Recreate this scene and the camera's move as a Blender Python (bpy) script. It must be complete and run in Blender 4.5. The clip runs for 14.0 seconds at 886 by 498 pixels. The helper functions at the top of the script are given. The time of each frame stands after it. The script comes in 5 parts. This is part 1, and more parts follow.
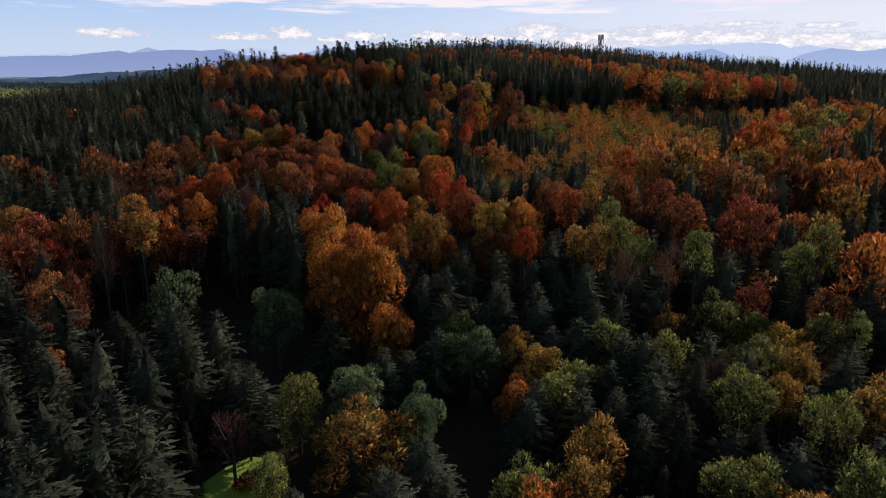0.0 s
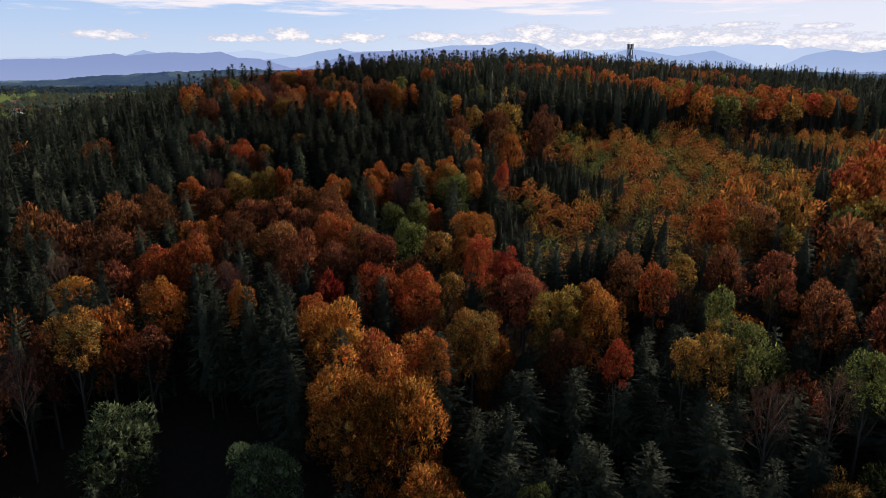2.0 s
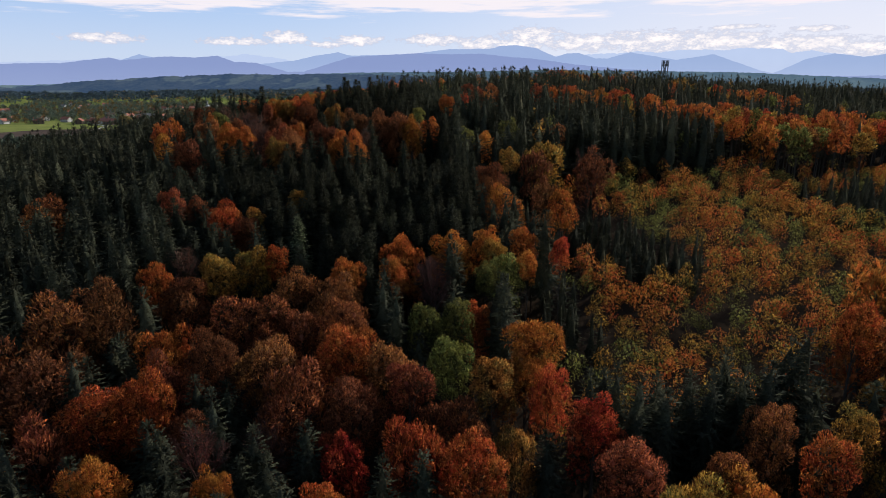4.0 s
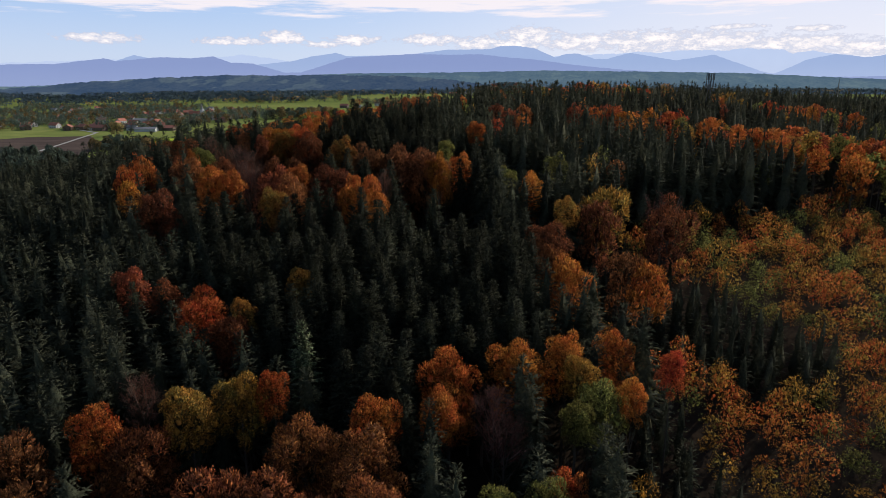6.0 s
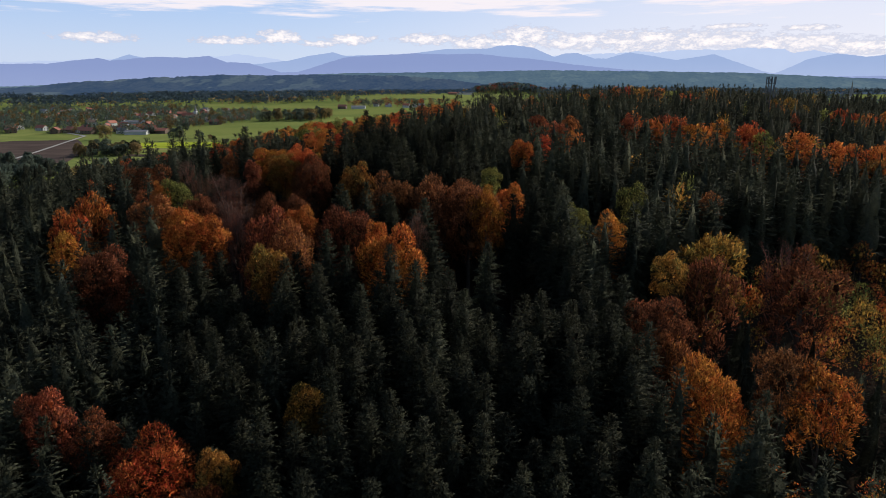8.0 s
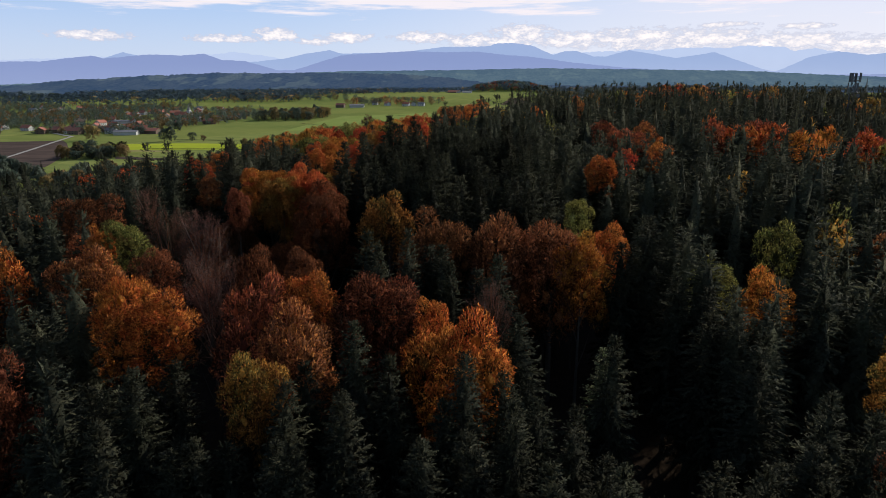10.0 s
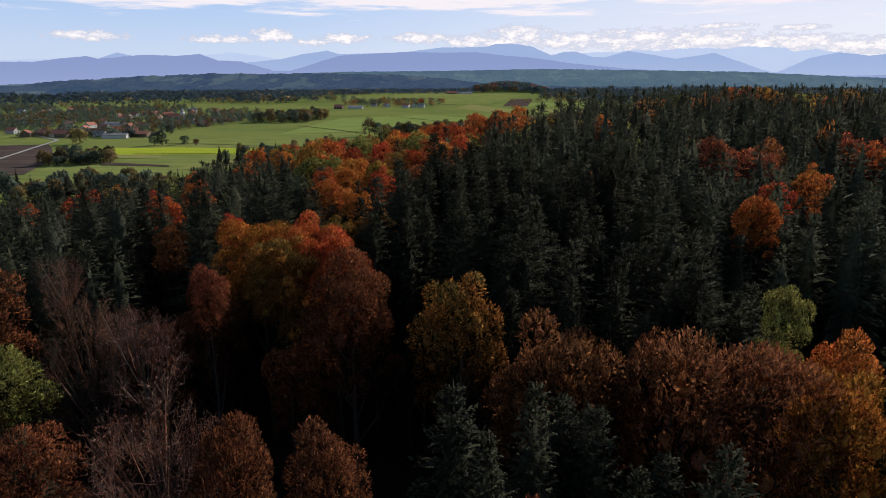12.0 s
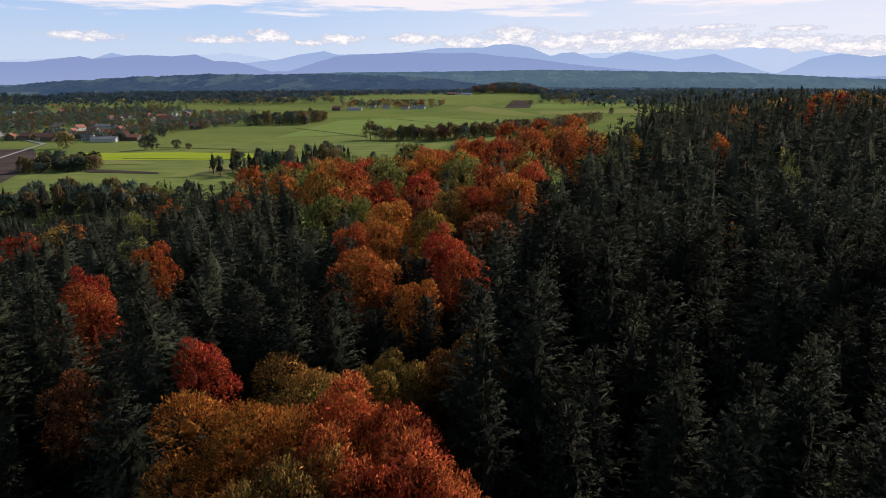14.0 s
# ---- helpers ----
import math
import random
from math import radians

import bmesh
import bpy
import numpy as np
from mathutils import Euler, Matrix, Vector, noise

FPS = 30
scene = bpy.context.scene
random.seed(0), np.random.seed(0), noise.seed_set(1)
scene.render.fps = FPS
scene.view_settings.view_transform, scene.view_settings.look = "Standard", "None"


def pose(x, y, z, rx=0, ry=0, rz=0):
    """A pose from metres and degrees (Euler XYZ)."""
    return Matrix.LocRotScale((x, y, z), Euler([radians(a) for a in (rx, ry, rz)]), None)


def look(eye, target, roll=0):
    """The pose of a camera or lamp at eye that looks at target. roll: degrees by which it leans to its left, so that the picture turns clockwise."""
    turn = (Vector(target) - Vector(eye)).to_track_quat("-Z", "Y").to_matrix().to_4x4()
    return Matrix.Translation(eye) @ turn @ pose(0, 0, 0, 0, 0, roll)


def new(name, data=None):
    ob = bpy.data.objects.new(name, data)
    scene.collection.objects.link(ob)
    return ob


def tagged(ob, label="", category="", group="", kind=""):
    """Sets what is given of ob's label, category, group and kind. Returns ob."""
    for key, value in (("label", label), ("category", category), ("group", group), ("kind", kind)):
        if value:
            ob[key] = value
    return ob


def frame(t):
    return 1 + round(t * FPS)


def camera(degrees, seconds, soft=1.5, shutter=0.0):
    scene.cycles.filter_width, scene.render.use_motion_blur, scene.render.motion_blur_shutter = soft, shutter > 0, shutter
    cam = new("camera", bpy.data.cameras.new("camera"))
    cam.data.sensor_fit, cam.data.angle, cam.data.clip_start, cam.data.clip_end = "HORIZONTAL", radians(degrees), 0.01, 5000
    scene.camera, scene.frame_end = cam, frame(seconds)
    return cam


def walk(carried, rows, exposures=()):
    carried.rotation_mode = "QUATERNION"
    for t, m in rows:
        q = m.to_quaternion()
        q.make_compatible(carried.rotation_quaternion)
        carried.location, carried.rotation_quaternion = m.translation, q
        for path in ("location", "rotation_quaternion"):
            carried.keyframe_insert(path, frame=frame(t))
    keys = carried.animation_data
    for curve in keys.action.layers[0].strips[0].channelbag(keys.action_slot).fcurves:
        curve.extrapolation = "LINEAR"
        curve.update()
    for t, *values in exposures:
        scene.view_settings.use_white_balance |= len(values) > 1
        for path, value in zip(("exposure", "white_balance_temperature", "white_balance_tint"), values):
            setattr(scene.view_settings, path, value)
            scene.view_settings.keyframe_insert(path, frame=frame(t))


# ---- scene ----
# camera: seconds, place, yaw, pitch, roll
cam = camera(70.0, 14.0, 0.8)
ROWS = [
    (0, -0.00, -0.00, 52.00, 1.73, -15.37, 0.03),
    (0.5, -2.48, 10.19, 53.48, 1.70, -15.35, 0.00),
    (1, -4.85, 20.37, 55.08, 1.66, -15.33, -0.02),
    (1.5, -7.19, 30.51, 56.84, 1.61, -15.33, -0.05),
    (2, -9.60, 40.61, 58.74, 1.56, -15.26, -0.07),
    (2.5, -12.06, 50.71, 60.80, 1.52, -15.14, -0.09),
    (3, -14.37, 60.79, 62.94, 1.46, -15.04, -0.10),
    (3.5, -16.71, 70.68, 65.15, 1.41, -15.03, -0.12),
    (4, -19.10, 80.41, 67.29, 1.34, -15.03, -0.13),
    (6.5, -31.72, 128.76, 74.94, 1.03, -15.07, -0.17),
    (7, -34.27, 138.36, 75.58, 0.96, -15.19, -0.17),
    (7.5, -36.80, 147.99, 75.78, 0.89, -15.21, -0.17),
    (8, -39.25, 157.64, 75.81, 0.81, -15.10, -0.17),
    (10.5, -52.01, 205.82, 75.22, 0.44, -15.27, -0.15),
    (11, -54.48, 215.32, 75.24, 0.37, -15.24, -0.14),
    (11.5, -56.90, 224.66, 75.37, 0.29, -15.22, -0.13),
    (12, -59.26, 233.83, 75.37, 0.22, -15.19, -0.12),
    (12.5, -61.63, 242.88, 75.38, 0.15, -15.21, -0.11),
    (13, -63.98, 251.95, 75.51, 0.07, -15.20, -0.10),
    (13.5, -66.44, 261.14, 75.69, -0.01, -15.16, -0.08),
    (14, -68.95, 270.33, 75.86, -0.08, -15.13, -0.07),
]
walk(cam, [(t, pose(x, y, z, 90 + pitch, 0, yaw) @ pose(0, 0, 0, 0, 0, roll)) for t, x, y, z, yaw, pitch, roll in ROWS],
     [(0.0, 0.0, 6500, 13), (14.0, 0.0, 6500, 13)])

# ---- light ----
SUN_AZ, SUN_EL = 45.0, 28.0          # degrees to the right of +y, and above the horizon
sun = new("sun", bpy.data.lights.new("sun", "SUN"))
sun.data.energy, sun.data.angle, sun.data.color = 5.0, radians(0.53), (1.0, 0.95, 0.87)
_a, _e = radians(SUN_AZ), radians(SUN_EL)
sun.matrix_world = look((0, 0, 300), Vector((0, 0, 300)) - Vector((math.sin(_a) * math.cos(_e), math.cos(_a) * math.cos(_e), math.sin(_e))))
scene.view_settings.exposure = 0.0


class Nodes:
    """A small helper to write node trees."""

    def __init__(self, tree):
        self.tree = tree
        tree.nodes.clear()

    def add(self, kind, operation=None):
        node = self.tree.nodes.new(kind)
        if operation:
            node.operation = operation
        return node

    def link(self, a, b):
        self.tree.links.new(a, b)

    def math(self, op, a, b=None, clamp=False):
        node = self.add("ShaderNodeMath", op)
        node.use_clamp = clamp
        for n, v in enumerate((a, b)):
            if v is None:
                continue
            if isinstance(v, (int, float)):
                node.inputs[n].default_value = v
            else:
                self.link(v, node.inputs[n])
        return node.outputs[0]

    def step(self, v, lo, hi):
        node = self.add("ShaderNodeMapRange")
        node.interpolation_type = "SMOOTHSTEP"
        self.link(v, node.inputs["Value"])
        node.inputs["From Min"].default_value, node.inputs["From Max"].default_value = lo, hi
        return node.outputs[0]

    def mix(self, f, a, b):
        node = self.add("ShaderNodeMix")
        node.data_type = "RGBA"
        for socket, v in ((node.inputs[0], f), (node.inputs[6], a), (node.inputs[7], b)):
            if isinstance(v, (int, float)):
                socket.default_value = v
            elif isinstance(v, tuple):
                socket.default_value = (*v, 1)
            else:
                self.link(v, socket)
        return node.outputs[2]

    def noise(self, vector, scale, detail=4.0, rough=0.55):
        node = self.add("ShaderNodeTexNoise")
        node.inputs["Scale"].default_value, node.inputs["Detail"].default_value = scale, detail
        node.inputs["Roughness"].default_value = rough
        if vector is not None:
            self.link(vector, node.inputs["Vector"])
        return node.outputs["Fac"]


# sky: clear air below, with thin high cloud and rows of small cumulus over the mountains
world = bpy.data.worlds.new("world")
scene.world = world
world.use_nodes = True
n = Nodes(world.node_tree)
sky = n.add("ShaderNodeTexSky")
sky.sky_type, sky.sun_disc = "NISHITA", False
sky.sun_elevation, sky.sun_rotation = radians(SUN_EL), radians(SUN_AZ)
sky.air_density, sky.dust_density, sky.ozone_density = 1.0, 0.6, 1.5
way = n.add("ShaderNodeTexCoord").outputs["Generated"]
split = n.add("ShaderNodeSeparateXYZ")
n.link(way, split.inputs[0])
az = n.math("MULTIPLY", n.math("ARCTAN2", split.outputs[0], split.outputs[1]), 57.2958)
el = n.math("MULTIPLY", n.math("ARCSINE", split.outputs[2]), 57.2958)
plane = n.add("ShaderNodeCombineXYZ")
n.link(n.math("MULTIPLY", az, 0.09), plane.inputs[0])
n.link(n.math("MULTIPLY", el, 1.0), plane.inputs[1])
streak = n.noise(plane.outputs[0], 1.1, 6, 0.6)
puffs = n.add("ShaderNodeCombineXYZ")
n.link(az, puffs.inputs[0])
n.link(n.math("MULTIPLY", el, 2.0), puffs.inputs[1])
fluff = n.noise(puffs.outputs[0], 1.0, 7, 0.62)
small = n.noise(puffs.outputs[0], 3.2, 5, 0.6)
# cirrus, thicker higher up and to the right
cirrus = n.step(n.math("ADD", streak, n.math("MULTIPLY", n.math("SUBTRACT", el, 5.7), 0.13)), 0.42, 0.58)
veil = n.math("MULTIPLY", n.step(az, -22.0, 30.0), 0.6)
# cumulus: centre, height, half width, half height in degrees
cumulus = None
for ca, ce, cw, ch in ((-28.2, 3.1, 2.7, 0.42), (-37.2, 2.7, 0.8, 0.22), (-18.6, 3.05, 2.8, 0.36), (-14.6, 3.35, 2.0, 0.6), (-8.8, 3.2, 2.4, 0.45),
                       (-11.4, 2.85, 1.6, 0.3), (-2.2, 3.25, 2.6, 0.5), (2.0, 2.95, 2.6, 0.6), (6.4, 3.6, 2.6, 0.75), (5.2, 2.9, 3.4, 0.6), (11.0, 2.95, 4.6, 0.7),
                       (16.0, 3.0, 5.0, 0.85), (21.0, 2.85, 5.2, 0.85), (27.0, 2.5, 5.5, 0.75), (33.0, 2.2, 5.0, 0.6), (28.0, 3.6, 2.0, 0.25), (22.5, 3.9, 2.4, 0.2)):
    u = n.math("DIVIDE", n.math("SUBTRACT", az, ca), cw)
    v = n.math("DIVIDE", n.math("SUBTRACT", el, ce), ch)
    d = n.math("SUBTRACT", 1.0, n.math("ADD", n.math("MULTIPLY", u, u), n.math("MULTIPLY", v, v)))
    cumulus = d if cumulus is None else n.math("MAXIMUM", cumulus, d)
body = n.math("ADD", n.math("MULTIPLY", n.math("MAXIMUM", cumulus, -1.5), 0.55), n.math("MULTIPLY", n.math("SUBTRACT", n.math("ADD", fluff, n.math("MULTIPLY", small, 0.4)), 0.64), 2.6))
cover = n.math("MULTIPLY", n.step(body, 0.0, 0.42), 0.92)
base = n.step(body, 0.12, 1.1)
strength = 0.15
clear = n.add("ShaderNodeVectorMath", "SCALE")
n.link(sky.outputs[0], clear.inputs[0])
clear.inputs["Scale"].default_value = strength
# one grade for the clear part, so that its blue is that of hazy October air
tone = n.mix(n.step(el, 0.0, 9.0), (0.58, 0.70, 0.90), (0.34, 0.54, 0.88))
air = n.mix(0.9, clear.outputs[0], tone)
air = n.mix(veil, air, (0.90, 0.88, 0.93))
air = n.mix(n.math("MULTIPLY", cirrus, 0.9), air, (0.97, 0.91, 0.93))
cloud = n.mix(base, (0.58, 0.63, 0.77), (1.10, 1.04, 1.0))
whole = n.mix(n.math("MULTIPLY", cover, n.step(el, -0.5, 1.0)), air, cloud)
# above the hazy band, and round the rest of the horizon, the sky is plain and clear
whole = n.mix(n.math("MAXIMUM", n.step(el, 9.0, 16.0), n.step(n.math("ABSOLUTE", az), 55.0, 85.0)), whole, clear.outputs[0])
back = n.add("ShaderNodeBackground")
n.link(whole, back.inputs[0])
n.link(back.outputs[0], n.add("ShaderNodeOutputWorld").inputs[0])


# ---- materials ----
def material(name):
    m = bpy.data.materials.new(name)
    m.use_nodes = True
    return m, Nodes(m.node_tree)


def finish(n, colour, rough=0.8, bump=None, strength=0.3, distance=0.05, translucent=None, metal=0.0, gloss=0.25, gaps=None):
    out = n.add("ShaderNodeOutputMaterial")
    p = n.add("ShaderNodeBsdfPrincipled")
    p.inputs["Roughness"].default_value, p.inputs["Metallic"].default_value = rough, metal
    p.inputs["Specular IOR Level"].default_value = gloss
    if isinstance(colour, tuple):
        p.inputs["Base Color"].default_value = (*colour, 1)
    else:
        n.link(colour, p.inputs["Base Color"])
    if bump is not None:
        b = n.add("ShaderNodeBump")
        b.inputs["Strength"].default_value, b.inputs["Distance"].default_value = strength, distance
        n.link(bump, b.inputs["Height"])
        n.link(b.outputs[0], p.inputs["Normal"])
    if translucent:
        t = n.add("ShaderNodeBsdfTranslucent")
        n.link(colour, t.inputs[0])
        mix = n.add("ShaderNodeMixShader")
        mix.inputs[0].default_value = translucent
        n.link(p.outputs[0], mix.inputs[1])
        n.link(t.outputs[0], mix.inputs[2])
        if gaps is None:
            n.link(mix.outputs[0], out.inputs[0])
        else:
            holes = n.add("ShaderNodeMixShader")
            n.link(gaps, holes.inputs[0])
            n.link(n.add("ShaderNodeBsdfTransparent").outputs[0], holes.inputs[1])
            n.link(mix.outputs[0], holes.inputs[2])
            n.link(holes.outputs[0], out.inputs[0])
    else:
        n.link(p.outputs[0], out.inputs[0])
    return p


def foliage(name, a, b, c, glow=0.42, patch=0.35, mottle=0.45, leaf=5.2, open_share=0.465, spread=1.45):
    """Leaves: a main colour, a second one in patches over the crown, a third, brighter one on single sprays that stand
    for lit leaves.
    """
    m, n = material(name)
    geo = n.add("ShaderNodeNewGeometry")
    pos = geo.outputs["Position"]
    big = n.step(n.noise(pos, patch, 3), 0.42, 0.62)
    mix = n.mix(big, a, b)
    isl = geo.outputs["Random Per Island"]
    mix = n.mix(n.math("MULTIPLY", n.step(isl, 0.55, 1.0), 0.8), mix, c)
    info = n.add("ShaderNodeObjectInfo").outputs["Random"]
    hsv = n.add("ShaderNodeHueSaturation")
    n.link(mix, hsv.inputs["Color"])
    # painted brightness per spray, at random, as if each caught the light differently
    single = n.math("ADD", 0.95 - 0.5 * spread, n.math("MULTIPLY", n.math("FRACT", n.math("MULTIPLY", isl, 57.0)), spread))
    n.link(n.math("MULTIPLY", single, n.math("ADD", n.math("ADD", n.math("MULTIPLY", info, 0.45), 0.15), n.math("ADD", n.math("MULTIPLY", n.step(n.noise(pos, 2.6, 4, 0.7), 0.36, 0.62), mottle), n.math("MULTIPLY", n.noise(pos, 0.11, 2), 0.6)))), hsv.inputs["Value"])
    n.link(n.math("ADD", n.math("ADD", 0.476, n.math("MULTIPLY", n.math("FRACT", n.math("MULTIPLY", info, 13.0)), 0.026)), n.math("MULTIPLY", n.noise(pos, 0.07, 1), 0.020)), hsv.inputs["Hue"])
    # small gaps between the leaves of a spray
    gaps = n.step(n.noise(pos, leaf, 3, 0.65), open_share, open_share + 0.02) if leaf else None
    finish(n, hsv.outputs[0], 0.9, translucent=glow, gloss=0.04, gaps=gaps)
    return m


LEAF = {
    # russet is a darker tone of the rust leaves
    "russet": foliage("russet_leaves", (0.172, 0.060, 0.028), (0.140, 0.058, 0.030), (0.340, 0.124, 0.044)),
    "rust": foliage("rust_leaves", (0.255, 0.080, 0.036), (0.186, 0.076, 0.040), (0.600, 0.215, 0.058)),
    "orange": foliage("orange_leaves", (0.470, 0.112, 0.030), (0.400, 0.158, 0.036), (0.700, 0.290, 0.055)),
    "gold": foliage("gold_leaves", (0.314, 0.145, 0.034), (0.183, 0.148, 0.042), (0.678, 0.349, 0.063)),
    "olive": foliage("olive_leaves", (0.124, 0.142, 0.045), (0.183, 0.166, 0.046), (0.352, 0.349, 0.083)),
    "crimson": foliage("red_leaves", (0.366, 0.055, 0.027), (0.392, 0.104, 0.032), (0.731, 0.196, 0.048)),
    "willow": foliage("willow_leaves", (0.143, 0.177, 0.079), (0.118, 0.156, 0.062), (0.221, 0.252, 0.132)),
    "bare": foliage("brown_twigs", (0.120, 0.056, 0.038), (0.140, 0.052, 0.030), (0.150, 0.110, 0.085), 0.1, leaf=0),
    "young": foliage("young_beech_leaves", (0.600, 0.232, 0.049), (0.575, 0.142, 0.039), (0.470, 0.404, 0.079), 0.35, 0.16),
    "needle": foliage("spruce_needles", (0.040, 0.043, 0.029), (0.046, 0.049, 0.030), (0.059, 0.058, 0.034), 0.4, 0.35, 0.35, 6.0, 0.42, 0.8),
    "larch": foliage("pale_spruce_needles", (0.112, 0.123, 0.062), (0.090, 0.112, 0.055), (0.179, 0.168, 0.099), 0.2),
    "scarlet": foliage("scarlet_leaves", (0.45, 0.012, 0.014), (0.35, 0.01, 0.012), (0.5, 0.02, 0.02)),
    # far trees: haze of the air is painted in as paler, bluer leaves
    "far_green": foliage("hazy_distant_green_leaves", (0.105, 0.138, 0.105), (0.13, 0.158, 0.11), (0.14, 0.165, 0.12), 0.4, 0.02, 0.3, 0, spread=0.3),
    "far_gold": foliage("hazy_distant_gold_leaves", (0.29, 0.22, 0.09), (0.23, 0.19, 0.09), (0.34, 0.22, 0.09), 0.4, 0.02, 0.3, 0, spread=0.3),
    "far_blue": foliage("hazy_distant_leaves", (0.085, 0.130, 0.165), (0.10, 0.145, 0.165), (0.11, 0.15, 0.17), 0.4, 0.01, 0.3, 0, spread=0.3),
}

# the closed leaf mass inside a crown, of the same leaves without the small gaps
MASS = {
    "russet": foliage("russet_leaf_mass", (0.172, 0.060, 0.028), (0.140, 0.058, 0.030), (0.340, 0.124, 0.044), leaf=0),
    "rust": foliage("rust_leaf_mass", (0.255, 0.080, 0.036), (0.186, 0.076, 0.040), (0.600, 0.215, 0.058), leaf=0),
    "orange": foliage("orange_leaf_mass", (0.470, 0.112, 0.030), (0.400, 0.158, 0.036), (0.700, 0.290, 0.055), leaf=0),
    "gold": foliage("gold_leaf_mass", (0.314, 0.145, 0.034), (0.183, 0.148, 0.042), (0.678, 0.349, 0.063), leaf=0),
    "olive": foliage("olive_leaf_mass", (0.124, 0.142, 0.045), (0.183, 0.166, 0.046), (0.352, 0.349, 0.083), leaf=0),
    "crimson": foliage("red_leaf_mass", (0.366, 0.055, 0.027), (0.392, 0.104, 0.032), (0.731, 0.196, 0.048), leaf=0),
    "willow": foliage("willow_leaf_mass", (0.143, 0.177, 0.079), (0.118, 0.156, 0.062), (0.221, 0.252, 0.132), leaf=0),
}


def plain_material(name, a, b, scale=1.0, rough=0.7, metal=0.0):
    m, n = material(name)
    pos = n.add("ShaderNodeNewGeometry").outputs["Position"]
    v = n.noise(pos, scale, 5)
    finish(n, n.mix(v, a, b), rough, v, 0.2, 0.02, metal=metal)
    return m


def bark_material():
    m, n = material("bark")
    pos = n.add("ShaderNodeNewGeometry").outputs["Position"]
    v = n.noise(pos, 3.0, 5)
    finish(n, n.mix(v, (0.035, 0.028, 0.022), (0.08, 0.066, 0.052)), 1.0, v, 0.6, 0.05, gloss=0.0)
    return m


BARK = bark_material()


def ground_material():
    m, n = material("ground")
    pos = n.add("ShaderNodeNewGeometry").outputs["Position"]
    tag = n.add("ShaderNodeAttribute")
    tag.attribute_name = "woodland"
    wood = tag.outputs["Fac"]
    big = n.noise(pos, 0.006, 3)
    mid = n.noise(pos, 0.06, 4)
    fine = n.noise(pos, 0.9, 4)
    grass = n.mix(n.step(big, 0.35, 0.65), (0.120, 0.148, 0.044), (0.165, 0.180, 0.052))
    grass = n.mix(n.math("MULTIPLY", n.step(mid, 0.5, 0.8), 0.5), grass, (0.215, 0.215, 0.068))
    grass = n.mix(n.math("MULTIPLY", fine, 0.35), grass, (0.09, 0.12, 0.02))
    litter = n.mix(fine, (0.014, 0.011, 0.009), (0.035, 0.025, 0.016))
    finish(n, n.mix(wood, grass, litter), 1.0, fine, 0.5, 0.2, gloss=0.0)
    return m


def field_material(name, a, b, rows=0.25, turn=0.0):
    m, n = material(name)
    pos = n.add("ShaderNodeNewGeometry").outputs["Position"]
    mapping = n.add("ShaderNodeMapping")
    mapping.inputs["Rotation"].default_value[2] = turn
    mapping.inputs["Scale"].default_value = (0.004, 0.12, 0.1)
    n.link(pos, mapping.inputs[0])
    lines = n.noise(mapping.outputs[0], 1.0, 4)
    v = n.math("ADD", n.math("MULTIPLY", lines, 0.6), n.math("MULTIPLY", n.noise(pos, 0.03, 4), 0.5))
    finish(n, n.mix(n.step(v, 0.42, 0.68), a, b), 1.0, n.noise(pos, 0.8, 3), 0.4, 0.15, gloss=0.0)
    return m


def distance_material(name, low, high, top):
    """Mountains tens of kilometres off; the air's haze before them is painted as glow."""
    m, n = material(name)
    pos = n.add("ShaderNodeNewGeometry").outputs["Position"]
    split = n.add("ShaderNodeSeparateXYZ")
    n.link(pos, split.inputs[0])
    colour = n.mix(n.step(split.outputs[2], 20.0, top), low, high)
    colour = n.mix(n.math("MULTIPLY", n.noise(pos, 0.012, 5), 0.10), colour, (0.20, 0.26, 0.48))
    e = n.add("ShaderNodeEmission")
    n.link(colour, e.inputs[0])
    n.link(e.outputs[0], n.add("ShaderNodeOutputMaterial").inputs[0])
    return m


GROUND = ground_material()
MEADOW = field_material("mown_meadow", (0.125, 0.150, 0.044), (0.180, 0.195, 0.056))
LUSH = field_material("rape_field", (0.24, 0.285, 0.028), (0.29, 0.32, 0.03))
LAWN = field_material("garden_lawn", (0.16, 0.24, 0.03), (0.22, 0.29, 0.04))
DITCH = field_material("rank_grass", (0.05, 0.055, 0.025), (0.08, 0.075, 0.035))
TAN = field_material("stubble", (0.21, 0.18, 0.075), (0.17, 0.19, 0.05))
PALE = field_material("pale_meadow", (0.18, 0.215, 0.065), (0.15, 0.195, 0.045))
EARTH = field_material("ploughed_earth", (0.055, 0.042, 0.036), (0.085, 0.062, 0.050))
GRAVEL = plain_material("gravel", (0.20, 0.19, 0.16), (0.28, 0.26, 0.22), 0.5)
TILES = plain_material("red_roof_tiles", (0.34, 0.11, 0.065), (0.24, 0.095, 0.06), 0.6)
SLATE = plain_material("grey_roof", (0.13, 0.12, 0.12), (0.20, 0.19, 0.19), 0.6)
PLASTER = plain_material("white_plaster", (0.34, 0.33, 0.31), (0.44, 0.43, 0.40), 0.4)
TIMBER = plain_material("dark_timber", (0.09, 0.06, 0.04), (0.15, 0.10, 0.07), 0.8)
PANE = plain_material("window_glass", (0.02, 0.025, 0.03), (0.03, 0.035, 0.04), 0.5, 0.15)
STEEL = plain_material("galvanised_steel", (0.06, 0.065, 0.07), (0.09, 0.095, 0.10), 2.0, 0.7, 0.3)
PANEL = plain_material("antenna_cover", (0.08, 0.085, 0.09), (0.11, 0.115, 0.12), 2.0, 0.7)

